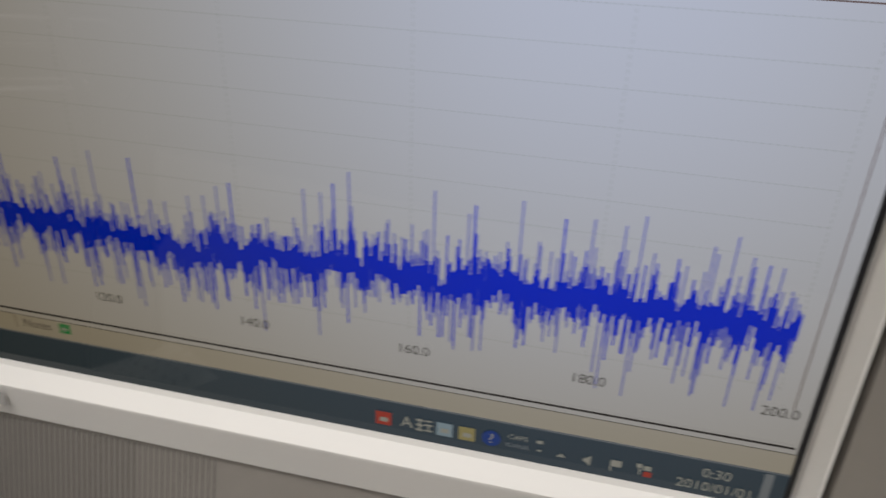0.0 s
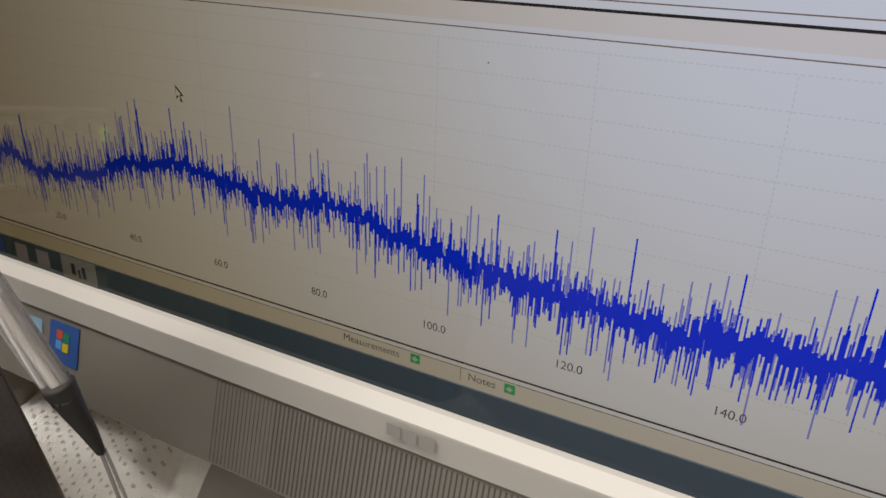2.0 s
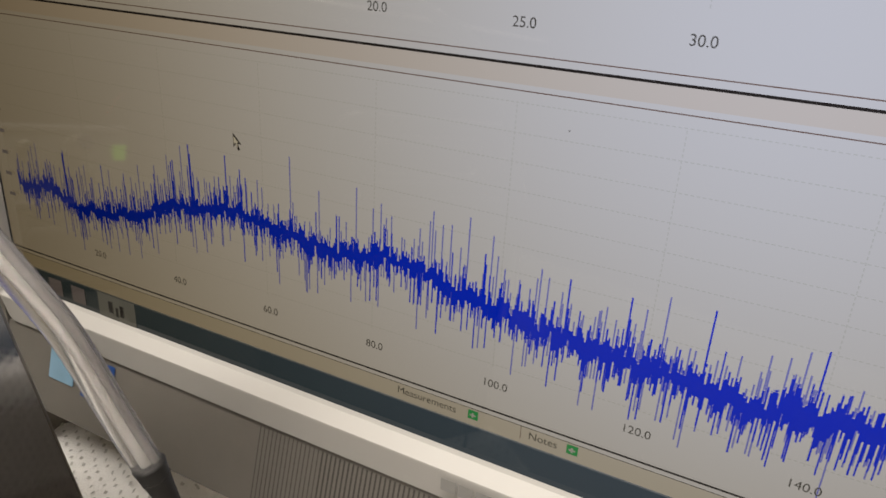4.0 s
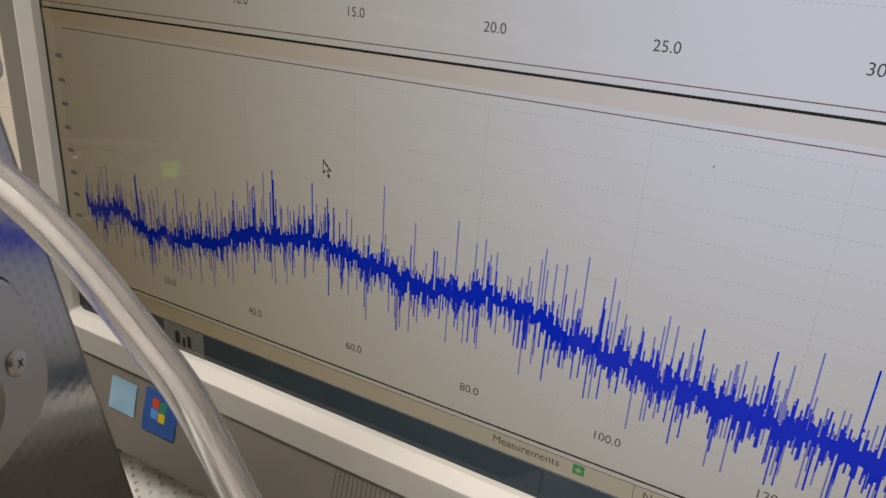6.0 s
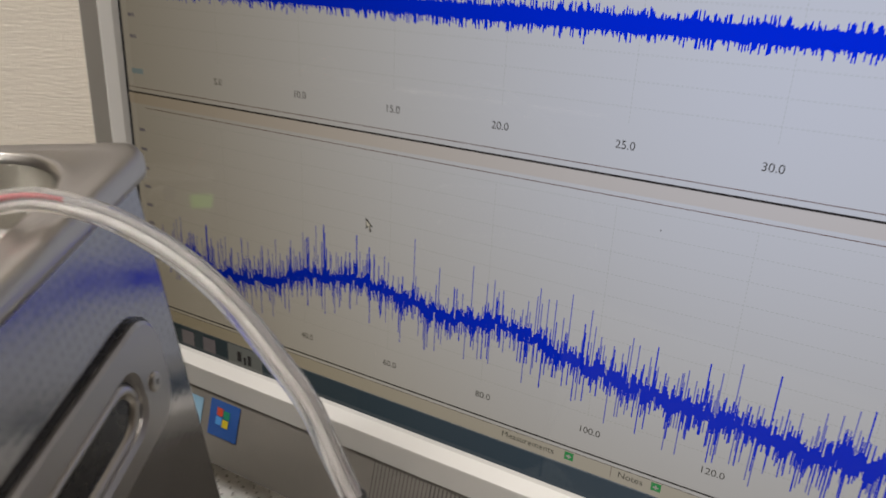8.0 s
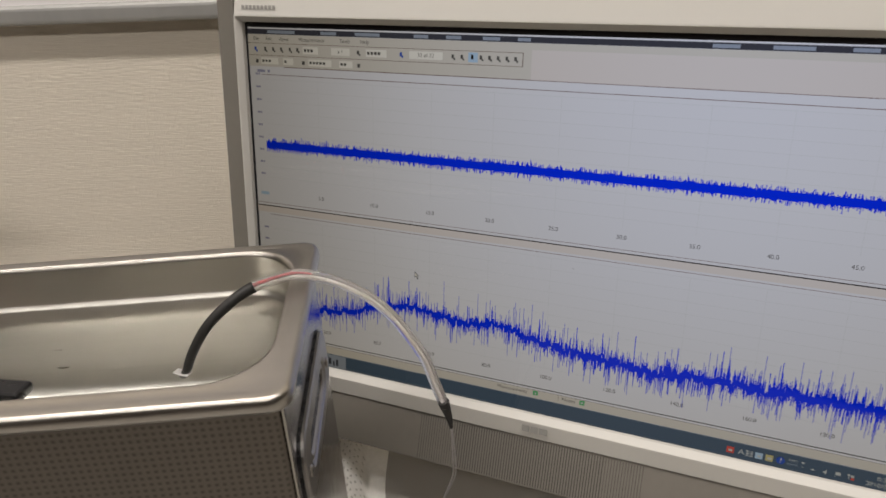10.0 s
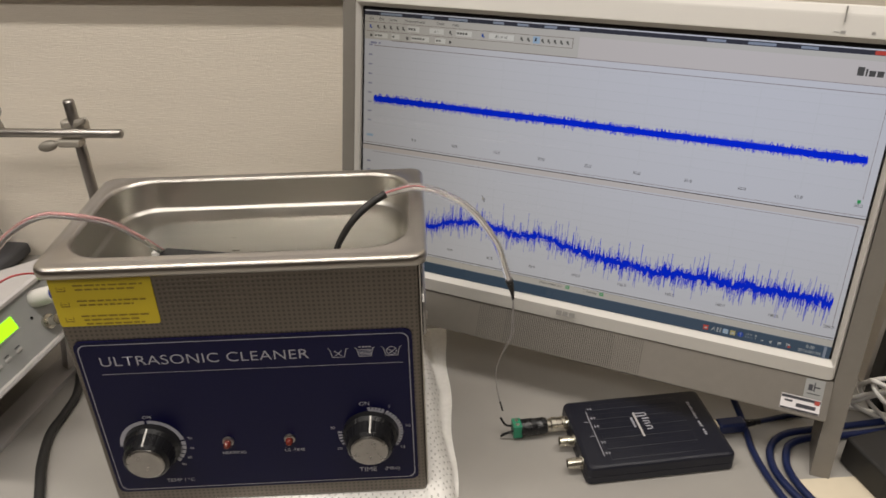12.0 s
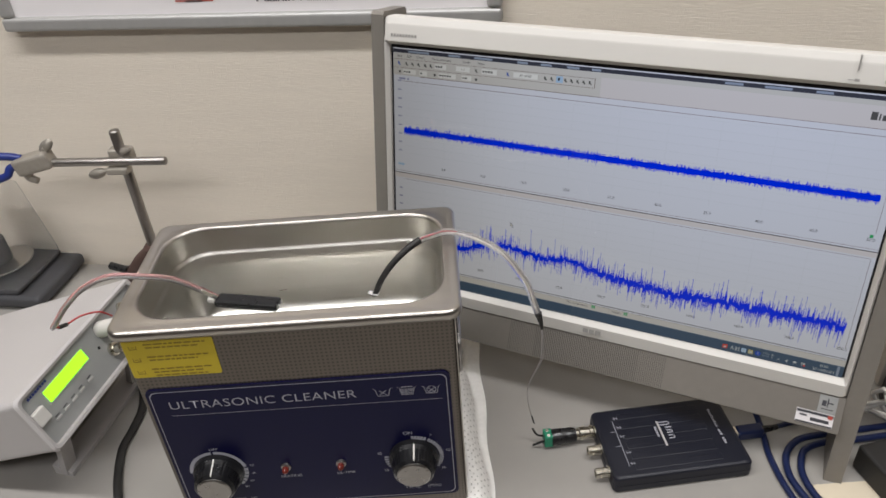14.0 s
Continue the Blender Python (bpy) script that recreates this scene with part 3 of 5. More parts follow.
def computer():
    mon = thing("monitor", MON, "white-framed all-in-one monitor with silver sides and chin showing blue noise charts", "monitor")
    ox0, ox1, oz0, oz1 = -0.0060, 0.4500, -0.0176, 0.2760
    r = 0.004
    # white front frame as a lofted ring with a rolled edge
    def ring(x0, x1, z0, z1, rad, y):
        return [(a, y, b) for a, b in rr(x0, x1, z0, z1, rad, 4)]
    rings = [ring(ox0, ox1, oz0, oz1, r, 0.012), ring(ox0, ox1, oz0, oz1, r, -0.0010), ring(ox0 + 0.0008, ox1 - 0.0008, oz0 + 0.0006, oz1 - 0.0010, r, -0.0022), ring(ox0 + 0.0016, ox1 - 0.0016, oz0 + 0.0012, oz1 - 0.0060, r, -0.0046),
             ring(ox0 + 0.0022, ox1 - 0.0022, oz0 + 0.0016, oz1 - 0.0075, r, -0.0050), ring(-0.0044, SW + 0.0044, -0.0040, SH + 0.0060, 0.0020, -0.0070), ring(-0.0038, SW + 0.0038, -0.0032, SH + 0.0050, 0.0018, -0.0070),
             ring(-0.0010, SW + 0.0014, 0.0004, SH + 0.0014, 0.0010, -0.0026), ring(-0.0008, SW + 0.0012, 0.0006, SH + 0.0012, 0.0008, 0.003)]
    part("front_frame", loft(rings), M_WHITE, mon, "satin white plastic frame")
    part("bezel", box(-0.0012, SW + 0.0016, 0.0006, 0.004, -0.0011, SH + 0.0018), M_BEZEL, mon, "black edge round the display")
    display(mon)
    part("back_cover", box(0.002, 0.442, 0.0125, 0.060, -0.010, 0.262, 0.012, 3), M_SILVER, mon)
    # silver side cheeks run down to the desk as legs
    for x0, x1 in ((-0.0195, -0.0064), (0.4504, 0.4655)):
        prof = [(-0.0045, 0.2765), (-0.0015, 0.2795), (0.0400, 0.2795), (0.0430, 0.2765), (0.0430, -0.1003), (0.0000, -0.1078), (-0.0045, -0.1086)]
        bm = loft([[(x0, a, b) for a, b in prof], [(x0 + 0.001, a, b) for a, b in prof], [(x1 - 0.001, a, b) for a, b in prof], [(x1, a, b) for a, b in prof]], True, True)
        part("side_cheek", bm, M_SILVER, mon, "silver side strip ending in a leg")
    # chin below the frame, leaning forward to its lower edge
    prof = [(-0.0035, -0.0174), (-0.0125, -0.0500), (-0.0118, -0.0512), (0.0280, -0.0512), (0.0280, -0.0174)]
    part("chin", loft([[(x, y, z) for y, z in prof] for x in (-0.0062, 0.4502)], True, True), M_SILVER, mon, "silver chin with a slotted speaker")
    def on_chin(z):
        return -0.0035 + (z + 0.0174) * 0.276
    def slot(name, half):
        me = bpy.data.meshes.new(name)
        me.from_pydata([(a, on_chin(b) - 0.0002, b) for a, b in ((-half, -0.0492), (half, -0.0492), (half, -0.0184), (-half, -0.0184))], [], [(0, 1, 2, 3)])
        me.materials.append(M_SLOT)
        return me
    wide, narrow = slot("speaker_slot", 0.00034), slot("speaker_slot_fine", 0.00018)
    for k in range(86):
        x = 0.138 + 0.00185 * k
        s = new("speaker_slot", wide if 14 < k < 72 else narrow)
        s.parent, s.location = mon, (x, 0, 0)
    # maker mark on the frame, plain bars
    for a, w in ((0.2137, 0.0052), (0.2198, 0.0050), (0.2258, 0.0055)):
        flat("maker_mark", [(a, a + w, -0.0106, -0.0060)], -0.0074, M_MARK, mon)
    flat("model_mark", [(0.0030 + 0.0031 * k, 0.0052 + 0.0031 * k, 0.2585, 0.2612) for k in range(9)], -0.0072, M_PRINTGREY, mon)
    # sensor notch and small marks on the top rail
    part("top_latch", box(0.3958, 0.3966, -0.0075, 0.002, 0.2640, 0.2750), M_PRINTGREY, mon)
    flat("top_mark", [(0.3905, 0.3945, 0.2565, 0.2572), (0.4150, 0.4175, 0.2565, 0.2585), (0.3950, 0.3985, 0.2560, 0.2580)], -0.0073, M_PRINTGREY, mon)
    # stickers on the chin
    def sticker(name, x0, x1, z0, z1, mt, label):
        bm = bmesh.new()
        for d in (0.0003, 0.0007):
            bm.faces.new([bm.verts.new((x, on_chin(z) - d, z)) for x, z in ((x0, z0), (x1, z0), (x1, z1), (x0, z1))])
        return part(name, bm, mt, mon, label)
    def print_on(st, name, rects, mt, d=0.0010):
        bm = bmesh.new()
        for x0, x1, z0, z1 in rects:
            bm.faces.new([bm.verts.new((x, on_chin(z) - d, z)) for x, z in ((x0, z0), (x1, z0), (x1, z1), (x0, z1))])
        part(name, bm, mt, st)
    st = sticker("logo_sticker", 0.4298, 0.4445, -0.0338, -0.0182, M_GENFACE, "small grey square sticker")
    print_on(st, "sticker_print", [(0.4325, 0.4358, -0.0275, -0.0225), (0.4365, 0.4375, -0.0280, -0.0205), (0.4375, 0.4415, -0.0250, -0.0238), (0.4322, 0.4420, -0.0305, -0.0298)], M_INK)
    st = sticker("spec_sticker", 0.4140, 0.4443, -0.0465, -0.0345, M_PAPER, "white sticker with black and red bands")
    print_on(st, "sticker_print", [(0.4143, 0.4440, -0.0372, -0.0348), (0.4143, 0.4440, -0.0462, -0.0450), (0.417, 0.423, -0.0402, -0.0386), (0.426, 0.441, -0.0432, -0.0402)], M_INK)
    print_on(st, "sticker_band", [(0.4395, 0.4432, -0.0384, -0.0352)], M_REDINK, 0.0012)
    st = sticker("system_sticker", 0.0437, 0.0620, -0.0365, -0.0195, M_BLUESTK, "blue sticker with a four-colour mark")
    for x, z, mt in ((0.0485, -0.0262, M_PATCHR), (0.0527, -0.0268, M_GREEN), (0.0482, -0.0305, M_PATCHB), (0.0524, -0.0311, M_YELLOW)):
        print_on(st, "sticker_patch", [(x, x + 0.0038, z, z + 0.0038)], mt)
    sticker("chip_sticker", 0.0235, 0.0385, -0.0345, -0.0215, M_SEL_STICK, "pale blue chip sticker")


M_BLUESTK = mat("deep_blue_sticker", (0.03, 0.09, 0.30), 0.35, 0, 0.2, 80)
M_PATCHR = mat("red_patch", (0.50, 0.07, 0.03), 0.4, 0, 0)
M_PATCHB = mat("light_blue_patch", (0.08, 0.28, 0.62), 0.4, 0, 0)
M_MARK = mat("mid_grey_print", (0.33, 0.32, 0.30), 0.5, 0, 0)
M_SEL_STICK = mat("pale_blue_sticker", (0.25, 0.42, 0.55), 0.35, 0, 0.3, 60)
computer()


# ---- the ultrasonic cleaner ----
CLEAN = pose(0.0553, -0.2311, 0, 0, 0, 26.57)   # x along its front, y into it


def clean_part_rings(rows):
    return [[(a, b, z) for a, b in rr(x0, x1, y0, y1, r, 8)] for x0, x1, y0, y1, r, z in rows]


def knob(parent, x, z, turn):
    bm = turned([(0.0214, 0.0), (0.0212, -0.0050), (0.0192, -0.0080), (0.0172, -0.0180), (0.0150, -0.0200)], "y", 96)
    for v in bm.verts:
        r = math.hypot(v.co.x, v.co.z)
        if -0.019 < v.co.y < -0.006 and r > 0.016:
            f = 1.0 - 0.012 * (math.cos(24 * math.atan2(v.co.z, v.co.x)) > 0.2)
            v.co.x, v.co.z = v.co.x * f, v.co.z * f
    k = part("knob", moved(bm, Matrix.Translation((x, -0.0012, z))), M_KNOB, parent, "black fluted knob with a metal cap", False)
    part("knob_cap", moved(turned([(0.0144, 0.0), (0.0142, -0.0012), (0.0130, -0.0020), (0.0, -0.0021)], "y", 40), Matrix.Translation((x, -0.0207, z))), M_SPUN, k, "spun aluminium cap")
    pts = [(0, -0.0207, 0.0152), (0, -0.0192, 0.0177), (0, -0.0092, 0.0198), (0, -0.0062, 0.0212)]
    m = Matrix.Translation((x, 0, z)) @ Matrix.Rotation(radians(turn), 4, "Y")
    bm = loft([[m @ Vector((s, py, pz)) for s in (-0.0006, 0.0006)] for _, py, pz in pts], closed=False)
    part("pointer_line", bm, M_WHITE, k, "white pointer line")
    return k


def arc_marks(x, z, r0, r1, a0, a1, n, fill, y, parent):
    """Printed blocks along a ring, in degrees clockwise from the top; a full ring is one curved band."""
    band = fill >= 1.0
    bm = bmesh.new()
    for k in range(n):
        b0 = a0 + (a1 - a0) * k / n
        b1 = b0 + (a1 - a0) / n * fill
        bm.faces.new([bm.verts.new((x + r * math.sin(radians(a)), y, z + r * math.cos(radians(a)))) for a, r in ((b0, r0), (b1, r0), (b1, r1), (b0, r1))])
        if not band:
            part("dial_mark", bm, M_PANELPRINT, parent)
            bm = bmesh.new()
    if band:
        bmesh.ops.remove_doubles(bm, verts=bm.verts, dist=1e-6)
        part("dial_band", bm, M_PANELPRINT, parent)
    else:
        bm.free()


def cleaner():
    c = thing("ultrasonic_cleaner", CLEAN, "stainless steel ultrasonic cleaner with a navy control panel, filled with water", "ultrasonic cleaner")
    bx0, bx1, by1 = -0.1385, 0.1155, 0.139
    rows = [(bx0, bx1, 0, by1 + 0.0030, 0.004, 0.016), (bx0, bx1, 0, by1 + 0.0030, 0.004, 0.2352)]
    part("body", loft(clean_part_rings(rows), True, False), M_BODY, c, "dimpled stainless steel casing, coloured dark for its shaded front")
    rows = [(bx0 + 0.0005, bx1 - 0.0005, 0.0005, by1 - 0.0005, 0.005, 0.2345), (bx0 - 0.0052, bx1 + 0.0052, -0.0055, by1 + 0.0055, 0.010, 0.2345), (bx0 - 0.0058, bx1 + 0.0058, -0.0062, by1 + 0.0062, 0.011, 0.2365), (bx0 - 0.0058, bx1 + 0.0058, -0.0062, by1 + 0.0062, 0.011, 0.2400),
            (bx0 - 0.0048, bx1 + 0.0048, -0.0052, by1 + 0.0052, 0.010, 0.2422), (bx0 - 0.0028, bx1 + 0.0028, -0.0032, by1 + 0.0032, 0.009, 0.2428), (bx0 + 0.0005, bx1 - 0.0005, 0.0000, by1, 0.008, 0.2424),
            (bx0 + 0.0040, bx1 - 0.0036, 0.0052, by1 - 0.0010, 0.032, 0.2424), (bx0 + 0.0054, bx1 - 0.0050, 0.0066, by1 - 0.0022, 0.032, 0.2431), (bx0 + 0.0068, bx1 - 0.0064, 0.0080, by1 - 0.0034, 0.032, 0.2426), (bx0 + 0.0076, bx1 - 0.0072, 0.0088, by1 - 0.0042, 0.032, 0.2400)]
    part("rim", loft(clean_part_rings(rows)), M_STEEL, c, "polished steel rim", True)
    tx0, tx1, ty0, ty1 = bx0 + 0.0076, bx1 - 0.0072, 0.0088, by1 - 0.0042
    rows = [(tx0 + d, tx1 - d, ty0 + d, ty1 - d, r, z) for d, r, z in ((0.0, 0.032, 0.2400), (0.0012, 0.032, 0.2196), (0.0016, 0.0317, 0.2184), (0.0032, 0.0310, 0.2168), (0.0040, 0.0302, 0.2152), (0.0062, 0.028, 0.2060), (0.0100, 0.026, 0.1300), (0.0170, 0.020, 0.1220))]
    part("tank", loft(clean_part_rings(rows), False, True), M_TANK, c, "pressed steel tank with a stepped wall", True)
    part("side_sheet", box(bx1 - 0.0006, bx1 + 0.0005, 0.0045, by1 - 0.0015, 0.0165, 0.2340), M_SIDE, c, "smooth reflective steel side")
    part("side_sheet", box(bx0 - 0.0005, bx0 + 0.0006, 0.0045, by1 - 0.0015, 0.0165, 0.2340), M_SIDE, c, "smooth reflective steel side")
    # blue control panel
    px0, px1, pz0, pz1 = -0.1335, 0.1085, 0.0295, 0.1795
    part("control_panel", plate(rr(px0, px1, pz0, pz1, 0.006), -0.0012, 0.0005), M_BLUE, c, "navy blue control panel with white print")
    def border(d):
        return rr(px0 + d, px1 - d, pz0 + d, pz1 - d, 0.006)
    bm = loft([[(a, -0.0015, b) for a, b in border(0.0026)], [(a, -0.0015, b) for a, b in border(0.0032)]])
    part("panel_border", bm, M_PANELPRINT, c)
    text("panel_title", "ULTRASONIC CLEANER", 0.0122, -0.0428, -0.0016, 0.1612, M_PANELPRINT, c, spacing=1.04, wide=1.13, thin=0.00010)
    flat("panel_rule", [(-0.1185, 0.1010, 0.1500, 0.1504)], -0.0016, M_PANELPRINT, c)
    for x, kind in ((0.0540, 0), (0.0735, 1), (0.0930, 2)):
        rects = [(x - 0.0040, x + 0.0040, 0.1568, 0.1573)]
        bm = bmesh.new()
        for s in (-1, 1):
            vs = [(x + s * 0.0040, 0.1568), (x + s * 0.0056, 0.1640), (x + s * 0.0061, 0.1640), (x + s * 0.0045, 0.1568)]
            bm.faces.new([bm.verts.new((a, -0.0016, b)) for a, b in (vs if s < 0 else vs[::-1])])
            vs = [(x + s * 0.0056, 0.1640), (x + s * 0.0076, 0.1650), (x + s * 0.0076, 0.1654), (x + s * 0.0056, 0.1645)]
            bm.faces.new([bm.verts.new((a, -0.0016, b)) for a, b in (vs if s < 0 else vs[::-1])])
        if kind != 1:
            for s in (-1, 1):
                vs = [(x - s * 0.0030, 0.1582), (x + s * 0.0026, 0.1632), (x + s * 0.0030, 0.1628), (x - s * 0.0026, 0.1578)]
                bm.faces.new([bm.verts.new((a, -0.0016, b)) for a, b in vs])
        if kind == 2:
            for k in range(14):
                a0, a1 = 2 * math.pi * k / 14, 2 * math.pi * (k + 1) / 14
                bm.faces.new([bm.verts.new((x + rr_ * math.cos(a), -0.0016, 0.1612 + rr_ * math.sin(a))) for a, rr_ in ((a0, 0.0034), (a1, 0.0034), (a1, 0.0039), (a0, 0.0039))])
        if kind == 1:
            for k in range(5):
                zz, ww = 0.1580 + 0.0012 * k, 0.0040 + 0.00024 * k
                bm.faces.new([bm.verts.new((a, -0.0016, b)) for a, b in ((x - ww, zz), (x + ww, zz), (x + ww, zz + 0.0005), (x - ww, zz + 0.0005))])
            for k in range(4):
                vs = [(x - 0.0042 + 0.0024 * k, 0.1650), (x - 0.0026 + 0.0024 * k, 0.1650), (x - 0.0026 + 0.0024 * k, 0.1662), (x - 0.0042 + 0.0024 * k, 0.1662)]
                bm.faces.new([bm.verts.new((a, -0.0016, b)) for a, b in vs])
        for x0, x1, z0, z1 in rects:
            bm.faces.new([bm.verts.new((a, -0.0016, b)) for a, b in ((x0, z0), (x1, z0), (x1, z1), (x0, z1))])
        part("wash_symbol", bm, M_PANELPRINT, c, "printed wash tub symbol")
    # dials
    kx, kz = -0.0965, 0.0795
    arc_marks(kx, kz, 0.0218, 0.0250, -90, -5, 12, 1.0, -0.0016, c)
    arc_marks(kx, kz, 0.0218, 0.0250, 0, 80, 12, 1.0, -0.0016, c)
    arc_marks(kx, kz, 0.0215, 0.0252, 84, 140, 5, 0.8, -0.0016, c)
    knob(c, kx, kz, 2)
    text("dial_word", "OFF", 0.0042, kx + 0.001, -0.0016, kz + 0.0278, M_PANELPRINT, c)
    for a, b in ((80, "20"), (100, "40"), (120, "60"), (138, "80")):
        text("dial_number", b, 0.0036, kx + 0.0295 * math.sin(radians(a)), -0.0016, kz + 0.0295 * math.cos(radians(a)), M_PANELPRINT, c)
    text("dial_word", "TEMP / \u00b0C", 0.0052, kx + 0.014, -0.0016, 0.0405, M_PANELPRINT, c)
    kx, kz = 0.0725, 0.0825
    arc_marks(kx, kz, 0.0225, 0.0255, -2, 30, 5, 0.75, -0.0016, c)
    arc_marks(kx, kz, 0.0220, 0.0240, -2, 30, 1, 1.0, -0.0016, c)
    arc_marks(kx, kz, 0.0225, 0.0255, 33, 128, 14, 0.75, -0.0016, c)
    arc_marks(kx, kz, 0.0220, 0.0236, 33, 128, 14, 1.0, -0.0016, c)
    arc_marks(kx, kz, 0.0222, 0.0255, -118, -82, 5, 0.6, -0.0016, c)
    knob(c, kx, kz, 4)
    text("dial_word", "ON", 0.0052, kx - 0.0030, -0.0016, kz + 0.0292, M_PANELPRINT, c)
    for a, b in ((32, "5"), (80, "10"), (125, "15"), (-78, "30"), (-122, "25")):
        text("dial_number", b, 0.0040, kx + 0.0298 * math.sin(radians(a)), -0.0016, kz + 0.0298 * math.cos(radians(a)), M_PANELPRINT, c)
    text("dial_word", "TIME", 0.0068, kx - 0.0045, -0.0016, 0.0425, M_PANELPRINT, c)
    text("dial_word", "(MIN)", 0.0050, kx + 0.0150, -0.0016, 0.0425, M_PANELPRINT, c)
    for x, z, word in ((-0.0385, 0.0800, "HEATING"), (0.0092, 0.0800, "UL-TIME")):
        part("lamp_bezel", moved(turned([(0.0044, 0.0), (0.0042, -0.002), (0.0030, -0.0024)], "y", 20), Matrix.Translation((x, -0.001, z))), M_SPUN, c)
        part("indicator_lamp", moved(turned([(0.0030, 0.0), (0.0030, -0.004), (0.0021, -0.0062), (0.0008, -0.0070)], "y", 18), Matrix.Translation((x, -0.0022, z))), M_LED, c, "unlit red indicator lamp", True)
        text("lamp_word", word, 0.0044, x + 0.0028, -0.0016, z - 0.0125, M_PANELPRINT, c)
    # yellow notice
    sx0, sx1, sz0, sz1 = -0.1365, -0.0675, 0.1930, 0.2325
    s = part("warning_sticker", plate(rr(sx0, sx1, sz0, sz1, 0.002, 3), -0.0006, 0.0004), M_YELLOW, c, "yellow notice sticker with brown print")
    random.seed(2)
    for zc, n in ((0.2265, 2), (0.2140, 2), (0.2015, 3)):
        flat("notice_symbol", [(sx0 + 0.0045, sx0 + 0.0105, zc - 0.0046, zc - 0.0038), (sx0 + 0.0045, sx0 + 0.0051, zc - 0.0046, zc - 0.0006), (sx0 + 0.0099, sx0 + 0.0105, zc - 0.0046, zc - 0.0006), (sx0 + 0.0062, sx0 + 0.0088, zc - 0.0026, zc - 0.0020)], -0.0008, M_BROWNINK, s)
        for k in range(n):
            x, z, rects = sx0 + 0.016 + 0.001 * k, zc - 0.0033 * k, []
            end = sx1 - 0.006 - (0.010 * random.random() if k else 0)
            while x < end:
                w = random.uniform(0.0025, 0.007)
                rects.append((x, min(x + w, end), z - 0.0007, z + 0.0007))
                x += w + 0.0011
            flat("notice_word", rects, -0.0008, M_BROWNINK, s)
    # side handle: a recessed grip in a plate, on the right side
    hx = bx1
    def side(pts, x0, x1):
        return loft([[(x0, a, b) for a, b in pts], [(x1, a, b) for a, b in pts]], True, True)
    outer, inner = rr(0.012, 0.1215, 0.1585, 0.1985, 0.013, 6), rr(0.030, 0.1030, 0.1685, 0.1875, 0.0090, 6)
    def grown(pts, d):
        cy, cz = 0.0665, 0.178
        return [(a + d * (1 if a > cy else -1), b + d * (1 if b > cz else -1)) for a, b in pts]
    bm = loft([[(hx - 0.001, a, b) for a, b in outer], [(hx + 0.0030, a, b) for a, b in outer], [(hx + 0.0038, a, b) for a, b in grown(outer, -0.0009)],
               [(hx + 0.0038, a, b) for a, b in grown(inner, 0.0022)], [(hx + 0.0028, a, b) for a, b in grown(inner, 0.0008)], [(hx + 0.0008, a, b) for a, b in inner]])
    h = part("side_handle", bm, M_HANDLE, c, "recessed steel carrying handle")
    # black outline added behind the plate, painting the shadow along its edge
    part("plate_edge_shade", side(grown(outer, 0.0009), hx - 0.0005, hx + 0.0016), M_BLACK, h, "dark outline painting the shadow at the handle plate's edge")
    part("handle_recess", side(grown(inner, 0.0003), hx + 0.0006, hx + 0.0010), M_BLACK, h, "dark handle recess")
    bm = loft([[(hx + 0.0011, a, b) for a, b in inner], [(hx + 0.0028, a, b) for a, b in grown(inner, -0.0006)], [(hx + 0.0032, a, b) for a, b in grown(inner, -0.0016)], [(hx + 0.0026, a, b) for a, b in grown(inner, -0.0028)], [(hx + 0.0012, a, b) for a, b in grown(inner, -0.0034)]])
    part("recess_lip", bm, M_STEEL, h, "rounded polished recess lip", True)
    for y, z in ((0.0205, 0.1765), (0.1112, 0.1765)):
        part("screw", moved(turned([(0.0032, 0), (0.0032, 0.0005), (0.0026, 0.0011), (0.0016, 0.0012)], "x", 18), Matrix.Translation((hx + 0.0037, y, z))), M_STEEL, h)
        for turn in (20, 110):
            part("screw_slot", moved(box(0.0009, 0.00125, -0.0012, 0.0012, -0.00022, 0.00022), Matrix.Translation((hx + 0.0037, y, z)) @ Matrix.Rotation(radians(turn), 4, "X")), M_BLACK, h)
    part("side_seam", box(bx1 - 0.0002, bx1 + 0.0008, 0.0005, 0.0025, 0.02, 0.232), M_STEEL, c)
    for x in (bx0 + 0.02, bx1 - 0.02):
        for y in (0.02, by1 - 0.02):
            part("foot", moved(turned([(0.010, 0.006), (0.009, 0.016)], "z", 16), Matrix.Translation((x, y, 0))), M_RUBBER, c)
    # water standing in the tank
    wr = [(a, b, 0.2045) for a, b in rr(tx0 + 0.0064, tx1 - 0.0064, ty0 + 0.0064, ty1 - 0.0064, 0.0279, 8)]
    bm = bmesh.new()
    bm.faces.new([bm.verts.new(q) for q in wr])
    w = solo("water", bm, M_WATER, "still clear water filling the steel tank", "water", CLEAN)
    w.visible_shadow = False
    return c


cleaner()


def knit_height(x, y):
    """Thickness of the mat over its plan; loose beyond the casing."""
    right = 0.139 - 0.075 * max(0.0, y)
    e = min(x + 0.135, right - x) / 0.012
    f = min(y + 0.020, 0.245 - y) / 0.014
    if e <= 0 or f <= 0:
        return 0.0004
    top = 0.0145
    if x > 0.115 or y > 0.141:
        top = 0.021 + 0.003 * math.sin(y * 23 + 1) * math.cos(x * 19)
    return max(0.0004, (top + 0.0005 * math.sin(x * 1300) * math.sin(y * 1100)) * (min(1, e) * min(1, f)) ** 0.5)


